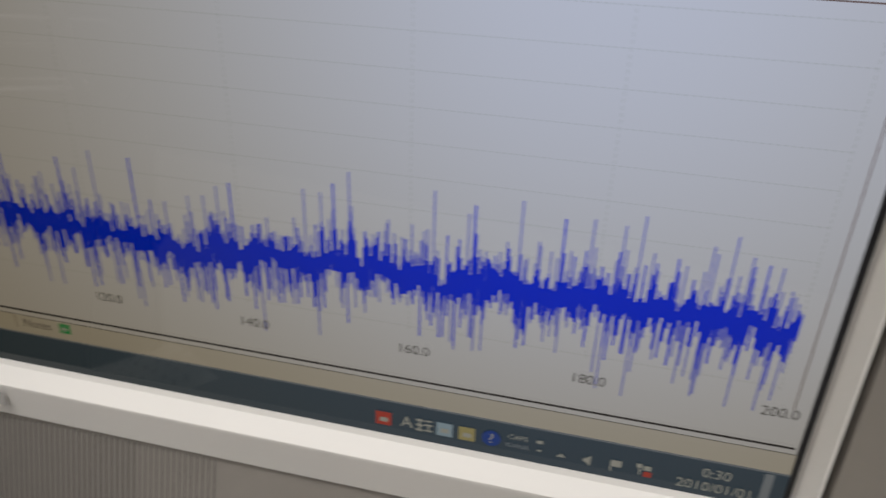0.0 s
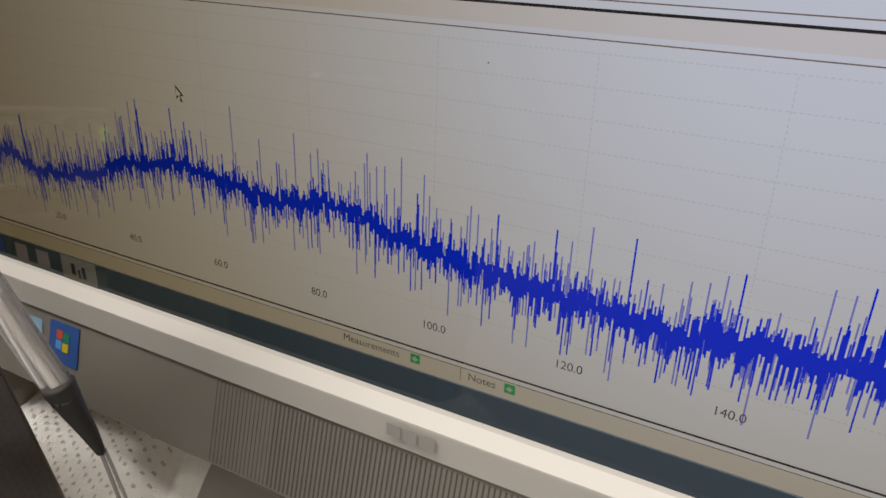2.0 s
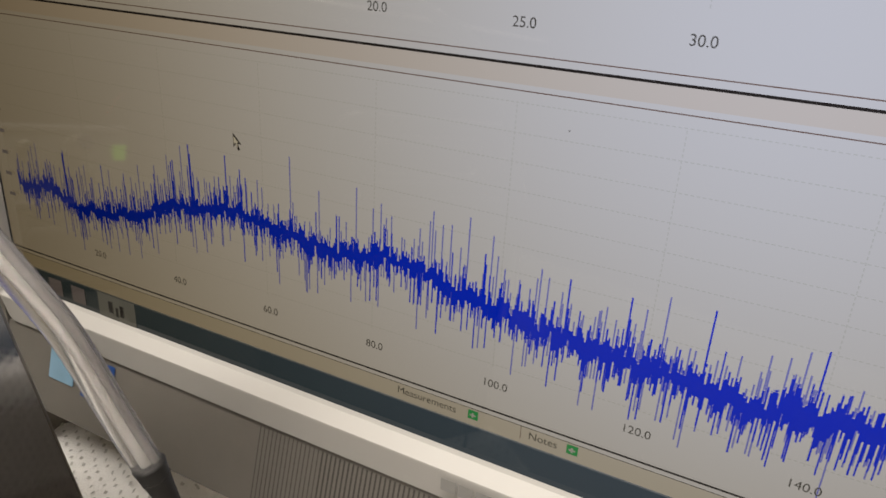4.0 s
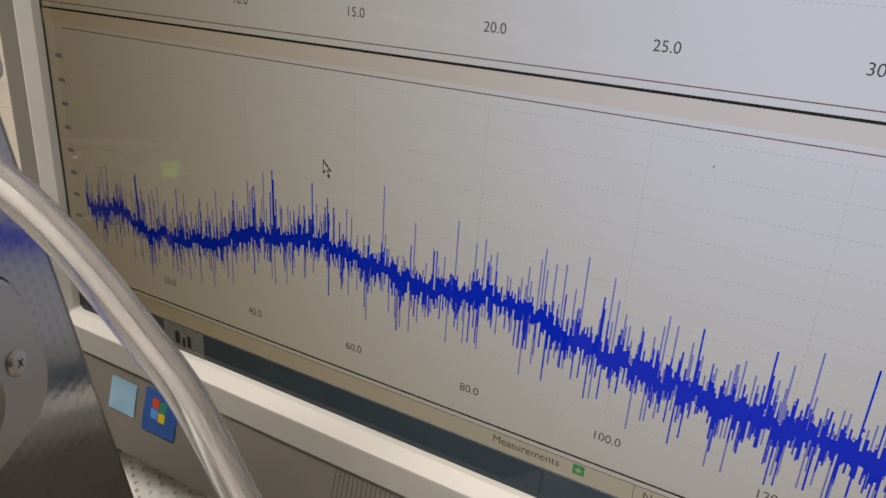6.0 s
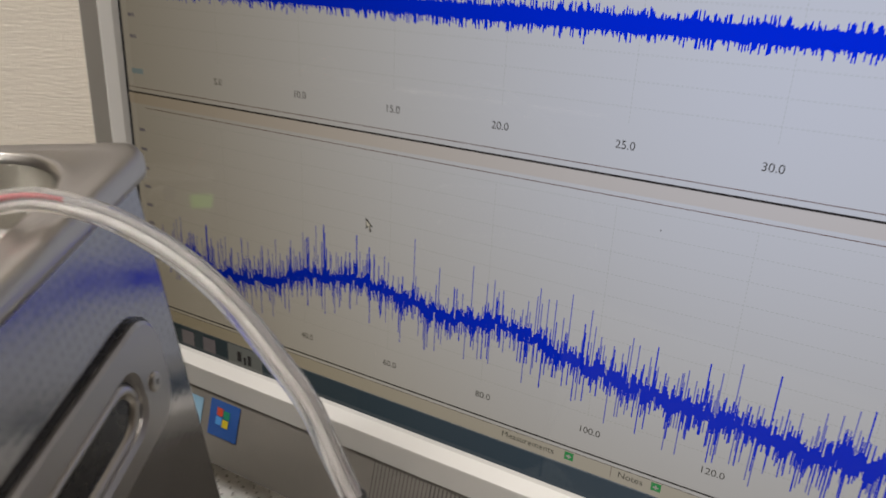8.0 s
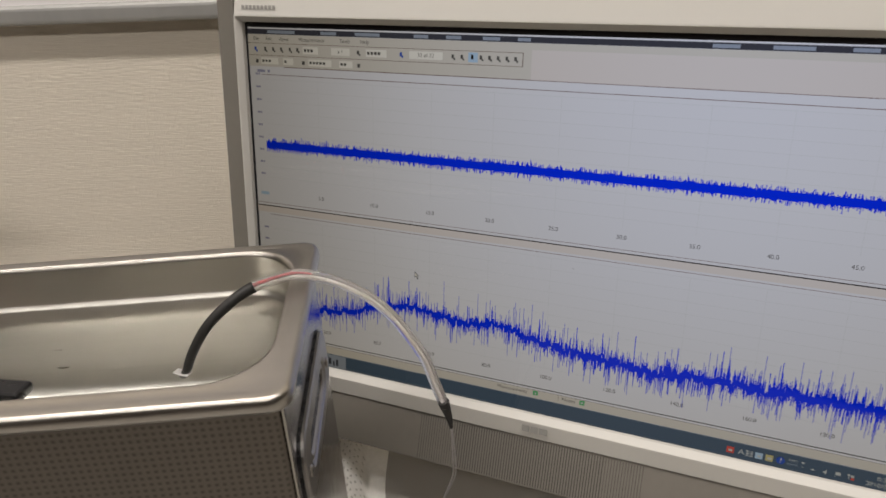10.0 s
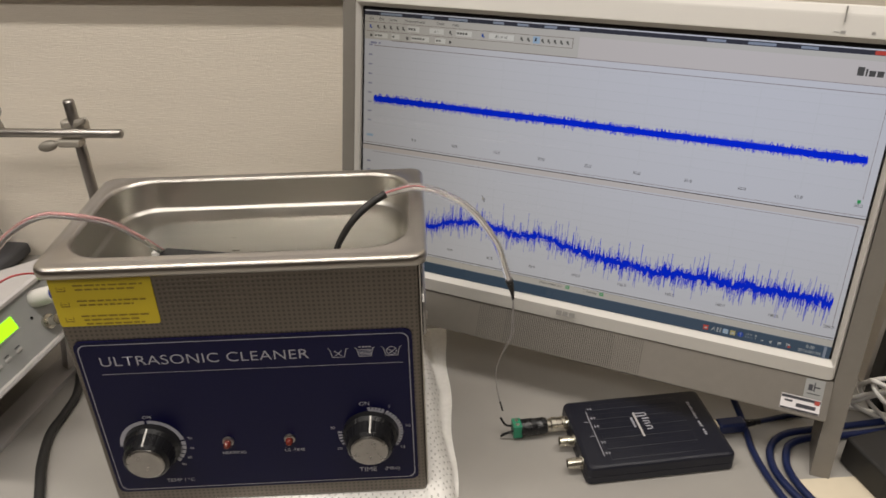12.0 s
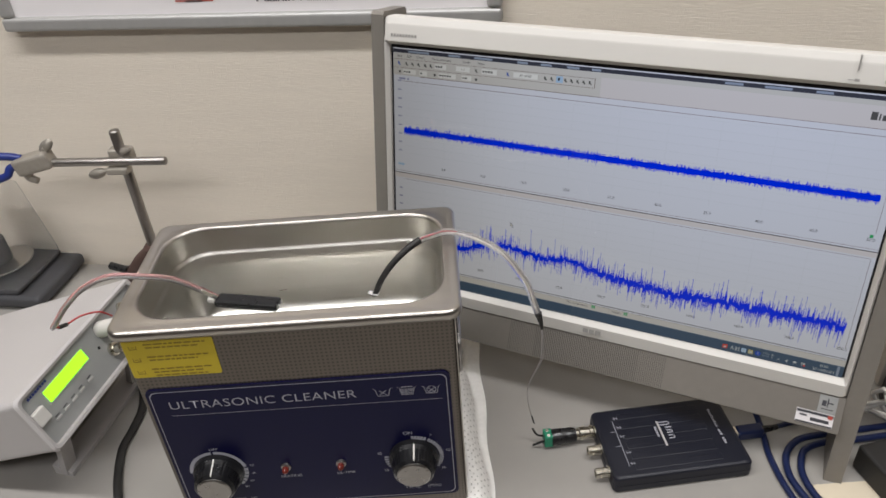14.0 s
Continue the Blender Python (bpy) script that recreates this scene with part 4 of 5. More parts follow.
def mat_cloth():
    """Thick knitted mat folded under the cleaner, with rows of holes."""
    rng = np.random.default_rng(8)
    bm = bmesh.new()
    nx, ny = 110, 104
    grid = []
    for j in range(ny + 1):
        row = []
        for i in range(nx + 1):
            x, y = -0.137 + 0.278 * i / nx, -0.022 + 0.269 * j / ny
            row.append(bm.verts.new((x + 0.0015 * math.sin(y * 60), y + 0.0015 * math.sin(x * 55), knit_height(x, y))))
        grid.append(row)
    for j in range(ny):
        for i in range(nx):
            bm.faces.new((grid[j][i], grid[j][i + 1], grid[j + 1][i + 1], grid[j + 1][i]))
    t = solo("knitted_mat", bm, M_CLOTH, "thick white knitted mat with small holes under the cleaner", "mat", CLEAN, "", True)
    # little darker flecks, painting the shade in the holes of the open knit
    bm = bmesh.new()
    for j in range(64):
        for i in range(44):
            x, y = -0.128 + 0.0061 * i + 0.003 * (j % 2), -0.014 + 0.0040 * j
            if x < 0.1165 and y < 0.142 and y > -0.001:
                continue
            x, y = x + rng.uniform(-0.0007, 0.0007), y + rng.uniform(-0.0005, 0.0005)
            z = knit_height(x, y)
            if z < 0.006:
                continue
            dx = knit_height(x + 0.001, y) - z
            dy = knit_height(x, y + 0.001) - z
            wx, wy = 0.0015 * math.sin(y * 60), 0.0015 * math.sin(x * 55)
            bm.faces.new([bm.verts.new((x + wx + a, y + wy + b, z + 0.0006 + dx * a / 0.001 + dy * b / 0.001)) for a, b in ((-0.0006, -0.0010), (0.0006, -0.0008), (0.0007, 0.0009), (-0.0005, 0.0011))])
    h = part("open_knit", bm, M_HOLESHADE, t, "darker flecks painting the shade in the holes of the open knit")
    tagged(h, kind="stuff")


M_HOLESHADE = mat("shaded_knit", (0.56, 0.54, 0.50), 0.9, 0, 0.1, 300)
mat_cloth()
# ---- tubes and wires of the two probes ----
def hydrophone():
    """Clear tube over the right rim, black sleeve in the water, thin leads out of a black cap."""
    t = thing("hydrophone_tube", pose(0.0650, -0.1415, 0.196), "clear tube with black sleeve and loose thin leads leaving the tank", "probe cable")
    o = Vector((0.0650, -0.1415, 0.196))
    foot, along, back = Vector((0.0656, -0.1406, 0)), Vector((0.9171, 0.3988, 0)), Vector((-0.3988, 0.9171, 0))
    # distance along, height, and bow away from the straight line
    run = ((-0.002, 0.1960, -0.0005), (0.0045, 0.2120, 0.0002), (0.0150, 0.2280, 0.0020), (0.0270, 0.2385, 0.0070), (0.0390, 0.2446, 0.0130), (0.0516, 0.2473, 0.0170), (0.0638, 0.2482, 0.0198), (0.0796, 0.2460, 0.0177),
           (0.0920, 0.2412, 0.0154), (0.1040, 0.2350, 0.0115), (0.1135, 0.2262, 0.0085), (0.1229, 0.2132, 0.0053), (0.1294, 0.2020, 0.0032), (0.1349, 0.1836, 0.0014), (0.1392, 0.1700, 0.0))
    q = [foot + along * a + back * c + Vector((0, 0, h)) for a, h, c in run]
    p = [Vector(v) - o for v in q]
    line = smooth_path(p, 6)
    part("clear_tube", sweep(line[23:], 0.0030, 16, 1), M_TUBE, t, "clear flexible tubing", True)
    part("black_sleeve", sweep(line[:26], lambda u: 0.0024 + 0.0008 * u, 12, 1), M_RUBBER, t, "black heat-shrink sleeve", True)
    s = Vector((0.0, 0.0, 0.0009))
    part("red_lead", sweep([v + s for v in line[23:40]], lambda u: 0.0011 * (1 - 0.5 * u), 8, 1), M_WIRER, t, "", True)
    part("white_lead", sweep([v - s for v in line[23:]], 0.0010, 8, 1), M_WIREW, t, "", True)
    part("grey_lead", sweep([v + Vector((0.0008, 0.0010, 0.0002)) for v in p[5:]], 0.0008, 8), M_WIREG, t, "", True)
    e = p[-1]
    part("cap", sweep([e + Vector((-0.0010, 0, 0.0035)), e + Vector((0.0006, 0, -0.0020)), e + Vector((0.0020, 0.0004, -0.0085)), e + Vector((0.0026, 0.0008, -0.0150))], lambda u: 0.0034 - 0.0024 * u, 12), M_RUBBER, t, "ragged black shrink cap", True)
    k = e + Vector((0.0026, 0.0008, -0.0150))
    w = [k, Vector((0.1960, -0.0850, 0.1330)) - o, Vector((0.1950, -0.0850, 0.1180)) - o, Vector((0.1890, -0.0880, 0.1000)) - o, Vector((0.1845, -0.0895, 0.0820)) - o, Vector((0.1845, -0.0870, 0.0600)) - o, Vector((0.1868, -0.0840, 0.0420)) - o]
    part("bare_lead", sweep(w, 0.0005, 6), M_WIREG, t, "thin stripped wire", True)
    part("second_lead", sweep([v + Vector((0.0014 * math.sin(i), 0.0010, 0)) for i, v in enumerate(w[:4])], 0.0004, 6), M_WIREG, t, "", True)
    part("lead_tip", sweep([w[-1], Vector((0.1890, -0.0825, 0.0310)) - o], 0.0008, 6), M_BLACK, t, "", True)
    part("probe_foot", box(-0.006, 0.004, -0.003, 0.002, 0.0035, 0.0048, 0.0005), M_WIREG, t, "pale probe end at the water")


hydrophone()


def transducer():
    o = Vector((-0.0582, -0.1985, 0.206))
    t = thing("transducer_lead", pose(*o), "red and grey lead from a black taped probe to the generator", "probe cable")
    q = [(-0.0582, -0.1985, 0.2060), (-0.0640, -0.2100, 0.2220), (-0.0720, -0.2270, 0.2420), (-0.0860, -0.2440, 0.2530), (-0.1080, -0.2540, 0.2540), (-0.1380, -0.2600, 0.2380), (-0.1680, -0.2620, 0.2120), (-0.1960, -0.2600, 0.1840), (-0.2100, -0.2560, 0.1720)]
    p = [Vector(v) - o for v in q]
    part("sheath", sweep(p, 0.0026, 12), M_TUBE, t, "clear sheath", True)
    part("red_lead", sweep([v + Vector((0, 0.0006, 0.0008)) for v in p], 0.0013, 8), M_PINK, t, "", True)
    part("grey_lead", sweep([v - Vector((0, 0.0006, 0.0009)) for v in p], 0.0012, 8), M_WIREG, t, "", True)
    part("brass_end", sweep([p[0], p[0] * 0.6 + p[1] * 0.4, p[1] * 0.9], 0.0018, 8), M_NICKEL, t, "", True)
    j = [p[-1], Vector((-0.2130, -0.2490, 0.1660)) - o, Vector((-0.2150, -0.2400, 0.1620)) - o, Vector((-0.2080, -0.2280, 0.1650)) - o, Vector((-0.2000, -0.2150, 0.1620)) - o, Vector((-0.1985, -0.2050, 0.1500)) - o]
    part("loose_red_lead", sweep(j, 0.0009, 8), M_WIRER, t, "", True)
    part("solder_joint", sweep([j[1], j[2]], 0.0020, 8), M_RUBBER, t, "", True)
    m = Matrix.Translation((0.026, 0.006, 0.000)) @ Matrix.Rotation(radians(14), 4, "Z")
    part("taped_probe", moved(box(-0.027, 0.030, -0.0070, 0.0070, -0.009, 0.0008, 0.002), m), M_KNOB, t, "black taped probe body at the water")
    part("probe_tip", moved(box(-0.0345, -0.0275, -0.0036, 0.0036, -0.005, 0.0004, 0.001), m), M_WIREW, t, "white probe tip")


M_PINK = mat("faded_red_wire", (0.50, 0.20, 0.19), 0.45, 0, 0.1, 100)
transducer()


# ---- the oscilloscope and its leads ----
SCOPE = pose(0.3113, -0.0405, 0, 0, 0, 31.0)


def scope():
    s = thing("oscilloscope_box", SCOPE, "flat navy plastic oscilloscope box with white print on the desk", "oscilloscope")
    def ring(hx, hy, r, z):
        return [(a, b, z) for a, b in rr(-hx, hx, -hy, hy, r, 4)]
    rows = [ring(0.0644, 0.0410, 0.004, 0.0008), ring(0.0662, 0.0428, 0.005, 0.0022), ring(0.0662, 0.0428, 0.005, 0.0088), ring(0.0659, 0.0425, 0.005, 0.0092), ring(0.0659, 0.0425, 0.005, 0.0097), ring(0.0662, 0.0428, 0.005, 0.0101), ring(0.0658, 0.0424, 0.005, 0.0170), ring(0.0648, 0.0416, 0.005, 0.0188), ring(0.0624, 0.0396, 0.005, 0.0196)]
    part("case", loft(rows, True, True), M_SCOPE, s, "textured navy plastic case")
    for k in range(6):
        y = -0.0310 + 0.0124 * k
        part("top_rib", box(-0.043, 0.040, y - 0.0038, y + 0.0038, 0.0190, 0.0199, 0.0006), M_SCOPE, s)
    def tape(name, rects, z=0.0203, mt=M_PANELPRINT, label=""):
        me = bpy.data.meshes.new(name)
        v, f = [], []
        for x0, x1, y0, y1 in rects:
            k = len(v)
            v += [(x0, y0, z), (x1, y0, z), (x1, y1, z), (x0, y1, z)]
            f.append((k, k + 1, k + 2, k + 3))
        me.from_pydata(v, [], f)
        me.materials.append(mt)
        ob = new(name, me)
        ob.parent = s
        if label:
            tagged(ob, label)
    # maker mark, plain shapes reading towards the front edge
    for y0, y1, x0, x1 in ((0.013, 0.018, -0.005, 0.006), (0.0095, 0.011, 0.000, 0.0065), (0.003, 0.0075, 0.000, 0.006), (-0.004, 0.001, 0.000, 0.006)):
        tape("maker_mark", [(x0, x1, y0, y0 + 0.0014), (x0, x1, y1 - 0.0014, y1), (x1 - 0.0014, x1, y0, y1)] if y1 - y0 > 0.002 else [(x0, x1, y0, y1)])
    tape("mark_underline", [(-0.0065, -0.0045, -0.012, 0.019)], mt=M_GEN, label="pale grey wave under the mark")
    tape("mark_subtitle", [(-0.0105, -0.0085, 0.000 + 0.0022 * k, 0.0017 + 0.0022 * k) for k in range(6)])
    tape("series_print", [(0.0485, 0.0505 + 0.0006 * (k % 3 == 0), 0.024 - 0.0026 * k, 0.0258 - 0.0026 * k) for k in range(17) if k not in (9, 13)], mt=M_PANELPRINT, label="row of small white print")
    tape("input_rule", [(-0.0485, -0.0478, -0.030, 0.026), (-0.0535, -0.0480, 0.0120, 0.0126), (-0.0535, -0.0480, -0.0060, -0.0054)])
    for y in (0.0290, 0.0170, 0.0060, -0.0140, -0.0270):
        tape("input_symbol", [(-0.0465, -0.0415, y - 0.0003, y + 0.0003), (-0.0455, -0.0450, y - 0.002, y + 0.002), (-0.0430, -0.0424, y - 0.0015, y + 0.0015)])
    # sockets on the short side
    for y in (0.0235, 0.0010, -0.0260):
        c = part("bnc_socket", moved(turned([(0.0062, -0.0670), (0.0062, -0.0695), (0.0046, -0.0700), (0.0046, -0.0725), (0.0051, -0.0727), (0.0051, -0.0740), (0.0045, -0.0742), (0.0045, -0.0815), (0.0036, -0.0817), (0.0036, -0.0770), (0.0006, -0.0769)], "x", 22), Matrix.Translation((0.0026, y, 0.0112))), M_NICKEL, s, "nickel BNC socket")
        for sgn in (-1, 1):
            part("bayonet_pin", moved(turned([(0.0008, 0.0), (0.0008, 0.0018)], "z", 8), Matrix.Translation((-0.0749, y, 0.0112)) @ Matrix.Rotation(radians(90 * sgn), 4, "X") @ Matrix.Translation((0, 0, 0.0042))), M_NICKEL, c)
    part("status_lamp", moved(turned([(0.0012, 0.0684), (0.0012, 0.0695)], "x", 10), Matrix.Translation((-0.0028, 0.013, 0.0105))), M_WIREW, s)
    for x in (-0.055, 0.055):
        for y in (-0.028, 0.028):
            part("foot", box(x - 0.005, x + 0.005, y - 0.005, y + 0.005, 0.0, 0.0008), M_RUBBER, s)


scope()


def bnc_plug():
    p = thing("terminal_plug", SCOPE @ pose(-0.0674, 0.0235, 0.0112), "black BNC plug with a green screw terminal and stub wires", "connector")
    part("collar", turned([(0.0058, -0.0005), (0.0070, -0.0010), (0.0070, -0.0040), (0.0060, -0.0046), (0.0060, -0.0090), (0.0068, -0.0095), (0.0068, -0.0140), (0.0055, -0.0150), (0.0055, -0.0180)], "x", 24), M_NICKEL, p, "nickel bayonet collar")
    part("barrel", turned([(0.0050, -0.0175), (0.0072, -0.0185), (0.0078, -0.0230), (0.0074, -0.0280), (0.0080, -0.0330), (0.0078, -0.0420), (0.0070, -0.0425)], "x", 20), M_BLACK, p, "black moulded barrel")
    b = part("terminal_block", box(-0.0500, -0.0420, -0.0062, 0.0062, -0.0068, 0.0068, 0.0006), M_GREEN, p, "green screw terminal block")
    for y in (-0.003, 0.003):
        part("terminal_screw", moved(turned([(0.0018, 0.0066), (0.0018, 0.0073)], "z", 12), Matrix.Translation((-0.046, y, 0))), M_NICKEL, b)
    part("stub_wire", sweep([(-0.0495, 0.003, 0), (-0.0560, 0.004, 0.002), (-0.0600, 0.008, 0.0075)], 0.0011, 8), M_BLACK, p, "", True)
    part("stub_wire", sweep([(-0.0495, -0.003, 0), (-0.0555, -0.003, -0.002), (-0.0610, -0.001, -0.007)], 0.0011, 8), M_BLACK, p, "", True)
    part("shadow_foot", box(-0.0440, -0.0400, -0.002, 0.002, -0.0111, -0.0070), M_BLACK, p)


bnc_plug()


def cables():
    u = thing("usb_cable", SCOPE @ pose(0.0662, 0.0005, 0.0100), "blue translucent USB cable plugged into the scope", "cable")
    plug = part("plug", box(0.0030, 0.0290, -0.0060, 0.0060, -0.0055, 0.0055, 0.0022, 3), M_BCABLE, u, "blue moulded plug")
    part("plug_shell", box(-0.0010, 0.0035, -0.0050, 0.0050, -0.0046, 0.0046, 0.0006), M_NICKEL, plug)
    part("strain_relief", sweep([(0.028, 0, 0), (0.036, 0.001, -0.0005), (0.046, 0.003, -0.002)], lambda t: 0.0040 - 0.0012 * t, 10), M_BLACK, plug, "black strain relief", True)
    part("cord", sweep([(0.044, 0.003, -0.002), (0.060, 0.008, -0.0055), (0.085, 0.012, -0.0073), (0.120, 0.010, -0.0073)], 0.0026, 10), M_BCABLE, u, "", True)
    def cord(name, pts, r, mt, label):
        p0 = Vector(pts[0])
        ob = solo(name, sweep([Vector(q) - p0 for q in pts], r, 10, 10), mt, label, "cable", Matrix.Translation(p0), "", True)
        return ob
    cord("blue_cable", [(0.372, 0.050, 0.020), (0.388, 0.022, 0.010), (0.3960, 0.006, 0.0045), (0.4010, -0.010, 0.0032), (0.4090, -0.028, 0.0032), (0.4190, -0.046, 0.0032), (0.4330, -0.066, 0.0032), (0.455, -0.090, 0.0032)], 0.0030, M_BCABLE, "thin blue cable running over the desk")
    for d, z in ((0.0, 0.0040), (0.013, 0.0040)):
        cord("coiled_cable", [(0.520, 0.075 - d, z), (0.480, 0.050 - d, z), (0.4480, 0.031 - d * 0.9, z), (0.4270 + d * 0.5, 0.015 - d * 0.8, z), (0.4175 + d, -0.006 - d * 0.3, z), (0.4200 + d, -0.028, z), (0.4310 + d, -0.047, z), (0.4500 + d, -0.066, z), (0.480 + d, -0.088, z)], 0.0033, M_BCABLE, "thick blue cable coiled on the desk behind the monitor leg")
    cord("black_cable", [(-0.300, -0.130, 0.0045), (-0.255, -0.165, 0.0045), (-0.2250, -0.196, 0.0045), (-0.2110, -0.2250, 0.0045), (-0.2010, -0.2500, 0.0045), (-0.1750, -0.2820, 0.0045), (-0.1430, -0.3120, 0.0045), (-0.110, -0.350, 0.0045)], 0.0042, M_RUBBER, "black mains cable on the desk beside the cleaner")


cables()


# ---- the signal generator ----
def generator():
    a, k = radians(104), radians(20)
    h = Vector((math.cos(a), math.sin(a), 0))
    n = Vector((h.y * math.cos(k), -h.x * math.cos(k), math.sin(k)))
    v = n.cross(h)
    v = v if v.z > 0 else -v
    m = Matrix((h, -n, v)).transposed().to_4x4()
    m.translation = Vector((-0.2240, -0.2330, 0.1130))
    # x along the face, y into the case, z up the face
    g = thing("signal_generator", m, "light grey signal generator with glowing green display on a tilting bail", "signal generator")
    x0, x1, z0, z1, dep = -0.0885, 0.0985, -0.0400, 0.0235, 0.200
    def ring(d, y, r=0.006):
        return [(p, y, q) for p, q in rr(x0 + d, x1 - d, z0 + d, z1 - d, r, 4)]
    part("case", loft([ring(0.0, 0.002), ring(0.0, dep - 0.004), ring(0.004, dep)], False, True), M_GEN, g, "light grey plastic case")
    part("front_bezel", loft([ring(0.0, 0.002), ring(-0.0004, -0.004), ring(0.0016, -0.0065), ring(0.0045, -0.0060), ring(0.0050, -0.0010)]), M_GEN, g)
    part("front_panel", plate([(p, q) for p, q in rr(x0 + 0.0049, x1 - 0.0049, z0 + 0.0049, z1 - 0.0049, 0.004, 4)], -0.0015, 0.003), M_GENFACE, g, "grey front panel film")
    f = -0.0018
    part("display", box(-0.0580, 0.0005, f - 0.0012, f + 0.001, -0.0045, 0.0080, 0.0004), M_LCD, g, "glowing green character display")
    flat("display_frame", [(-0.0605, 0.0030, 0.0082, 0.0092), (-0.0605, 0.0030, -0.0060, -0.0048)], f - 0.0004, M_GEN, g)
    part("power_switch", box(-0.0835, -0.0690, f - 0.006, f, -0.0120, 0.0030, 0.0014), M_WHITE, g, "white rocker power switch")
    for x in (-0.062, -0.050, -0.038, -0.026, -0.012):
        part("push_button", box(x - 0.0035, x + 0.0035, f - 0.0012, f, -0.0215, -0.0190, 0.0004), M_GEN, g)
        flat("button_mark", [(x - 0.003, x + 0.003, -0.0175, -0.0165)], f - 0.0002, M_INK, g)
    flat("panel_mark", [(-0.074 + 0.0034 * i, -0.0714 + 0.0034 * i, 0.0125, 0.0150) for i in range(8)], f - 0.0002, M_BLUECAP, g)
    kn = part("output_knob", moved(turned([(0.0085, 0.0), (0.0085, -0.012), (0.0078, -0.022), (0.0070, -0.024)], "y", 24), Matrix.Translation((0.0330, f, 0.0060))), M_WHITE, g, "white plug cap")
    part("knob_insert", moved(turned([(0.0062, -0.0240), (0.0058, -0.0250)], "y", 20), Matrix.Translation((0.0330, f, 0.0060))), M_BLUECAP, kn, "blue cap insert")
    part("output_socket", moved(turned([(0.0072, 0.0), (0.0072, -0.003), (0.0050, -0.0035), (0.0050, -0.0125), (0.0036, -0.0127)], "y", 20), Matrix.Translation((0.0300, f, -0.0185))), M_NICKEL, g, "nickel output socket")
    part("sync_socket", moved(turned([(0.0050, 0.0), (0.0050, -0.003), (0.0036, -0.0035), (0.0036, -0.0085)], "y", 18), Matrix.Translation((0.0690, f, 0.0060))), M_NICKEL, g)
    part("adjust_hole", moved(turned([(0.0016, 0.0), (0.0016, -0.0003)], "y", 12), Matrix.Translation((0.0180, f, -0.0060))), M_BLACK, g)
    # flat bail folded out under the front, standing on the desk
    inv = m.inverted()
    def ground(u, dx):
        w = m @ Vector((u, 0.020, z0))
        return Vector((w.x + dx, w.y, 0.0))
    for u0, u1 in ((-0.062, -0.046), (0.062, 0.078)):
        rings = []
        for u in (u0, u1):
            t0, t1 = Vector((u, 0.020, z0 + 0.001)), Vector((u, 0.026, z0 + 0.001))
            rings.append([t0, t1, inv @ (ground(u, -0.027)), inv @ (ground(u, -0.018))])
        part("bail_arm", loft(rings, True, True), M_GEN, g)
    rings = []
    for u in (-0.064, 0.080):
        q = ground(u, 0.0)
        rings.append([inv @ (q + Vector(d)) for d in ((-0.033, 0, 0), (-0.0125, 0.004, 0), (-0.0125, 0.004, 0.005), (-0.033, 0, 0.012))])
    part("bail_bar", loft(rings, True, True), M_GEN, g, "flat grey bail bar on the desk")
    # dark sheet added below the case to paint in the shaded gap
    part("case_underside", box(x0 + 0.008, x1 - 0.008, 0.006, dep - 0.01, z0 - 0.0012, z0 + 0.002), M_DARKPAD, g, "dark sheet painting the shaded gap under the case")
    for x in (x0 + 0.015, x1 - 0.015):
        low = inv @ Vector(((m @ Vector((x, dep - 0.02, z0))).x, (m @ Vector((x, dep - 0.02, z0))).y, 0.0))
        part("rear_foot", sweep([Vector((x, dep - 0.02, z0 + 0.001)), low], 0.006, 10), M_RUBBER, g)


generator()


# ---- the retort stand ----
def stand():
    s = thing("retort_stand", pose(-0.347, -0.019, 0), "retort stand with a steel rod on a brown cast-iron tripod base", "lab stand")
    part("rod", turned([(0.0058, 0.010), (0.0062, 0.012), (0.0062, 0.2390), (0.0052, 0.2412)], "z", 18), M_ROD, s, "dull steel rod", True)
    part("hub", turned([(0.010, 0.050), (0.013, 0.055), (0.013, 0.078), (0.009, 0.083)], "z", 18), M_CAST, s, "brown cast hub")
    for x, y in ((-0.062, -0.010), (0.050, -0.062), (0.030, 0.036)):
        part("leg", sweep([(0, 0, 0.072), (x * 0.45, y * 0.45, 0.050), (x * 0.9, y * 0.9, 0.018), (x * 1.05, y * 1.05, 0.0075)], lambda t: 0.0115 - 0.004 * t, 10), M_CAST, s, "brown painted leg", True)
        part("foot_pad", moved(turned([(0.008, 0.0), (0.008, 0.006)], "z", 14), Matrix.Translation((x * 1.05, y * 1.05, 0))), M_RUBBER, s)
    part("set_screw", sweep([(-0.050, -0.012, 0.036), (-0.075, -0.016, 0.040)], 0.0052, 10), M_BLACK, s, "black levelling screw")


stand()


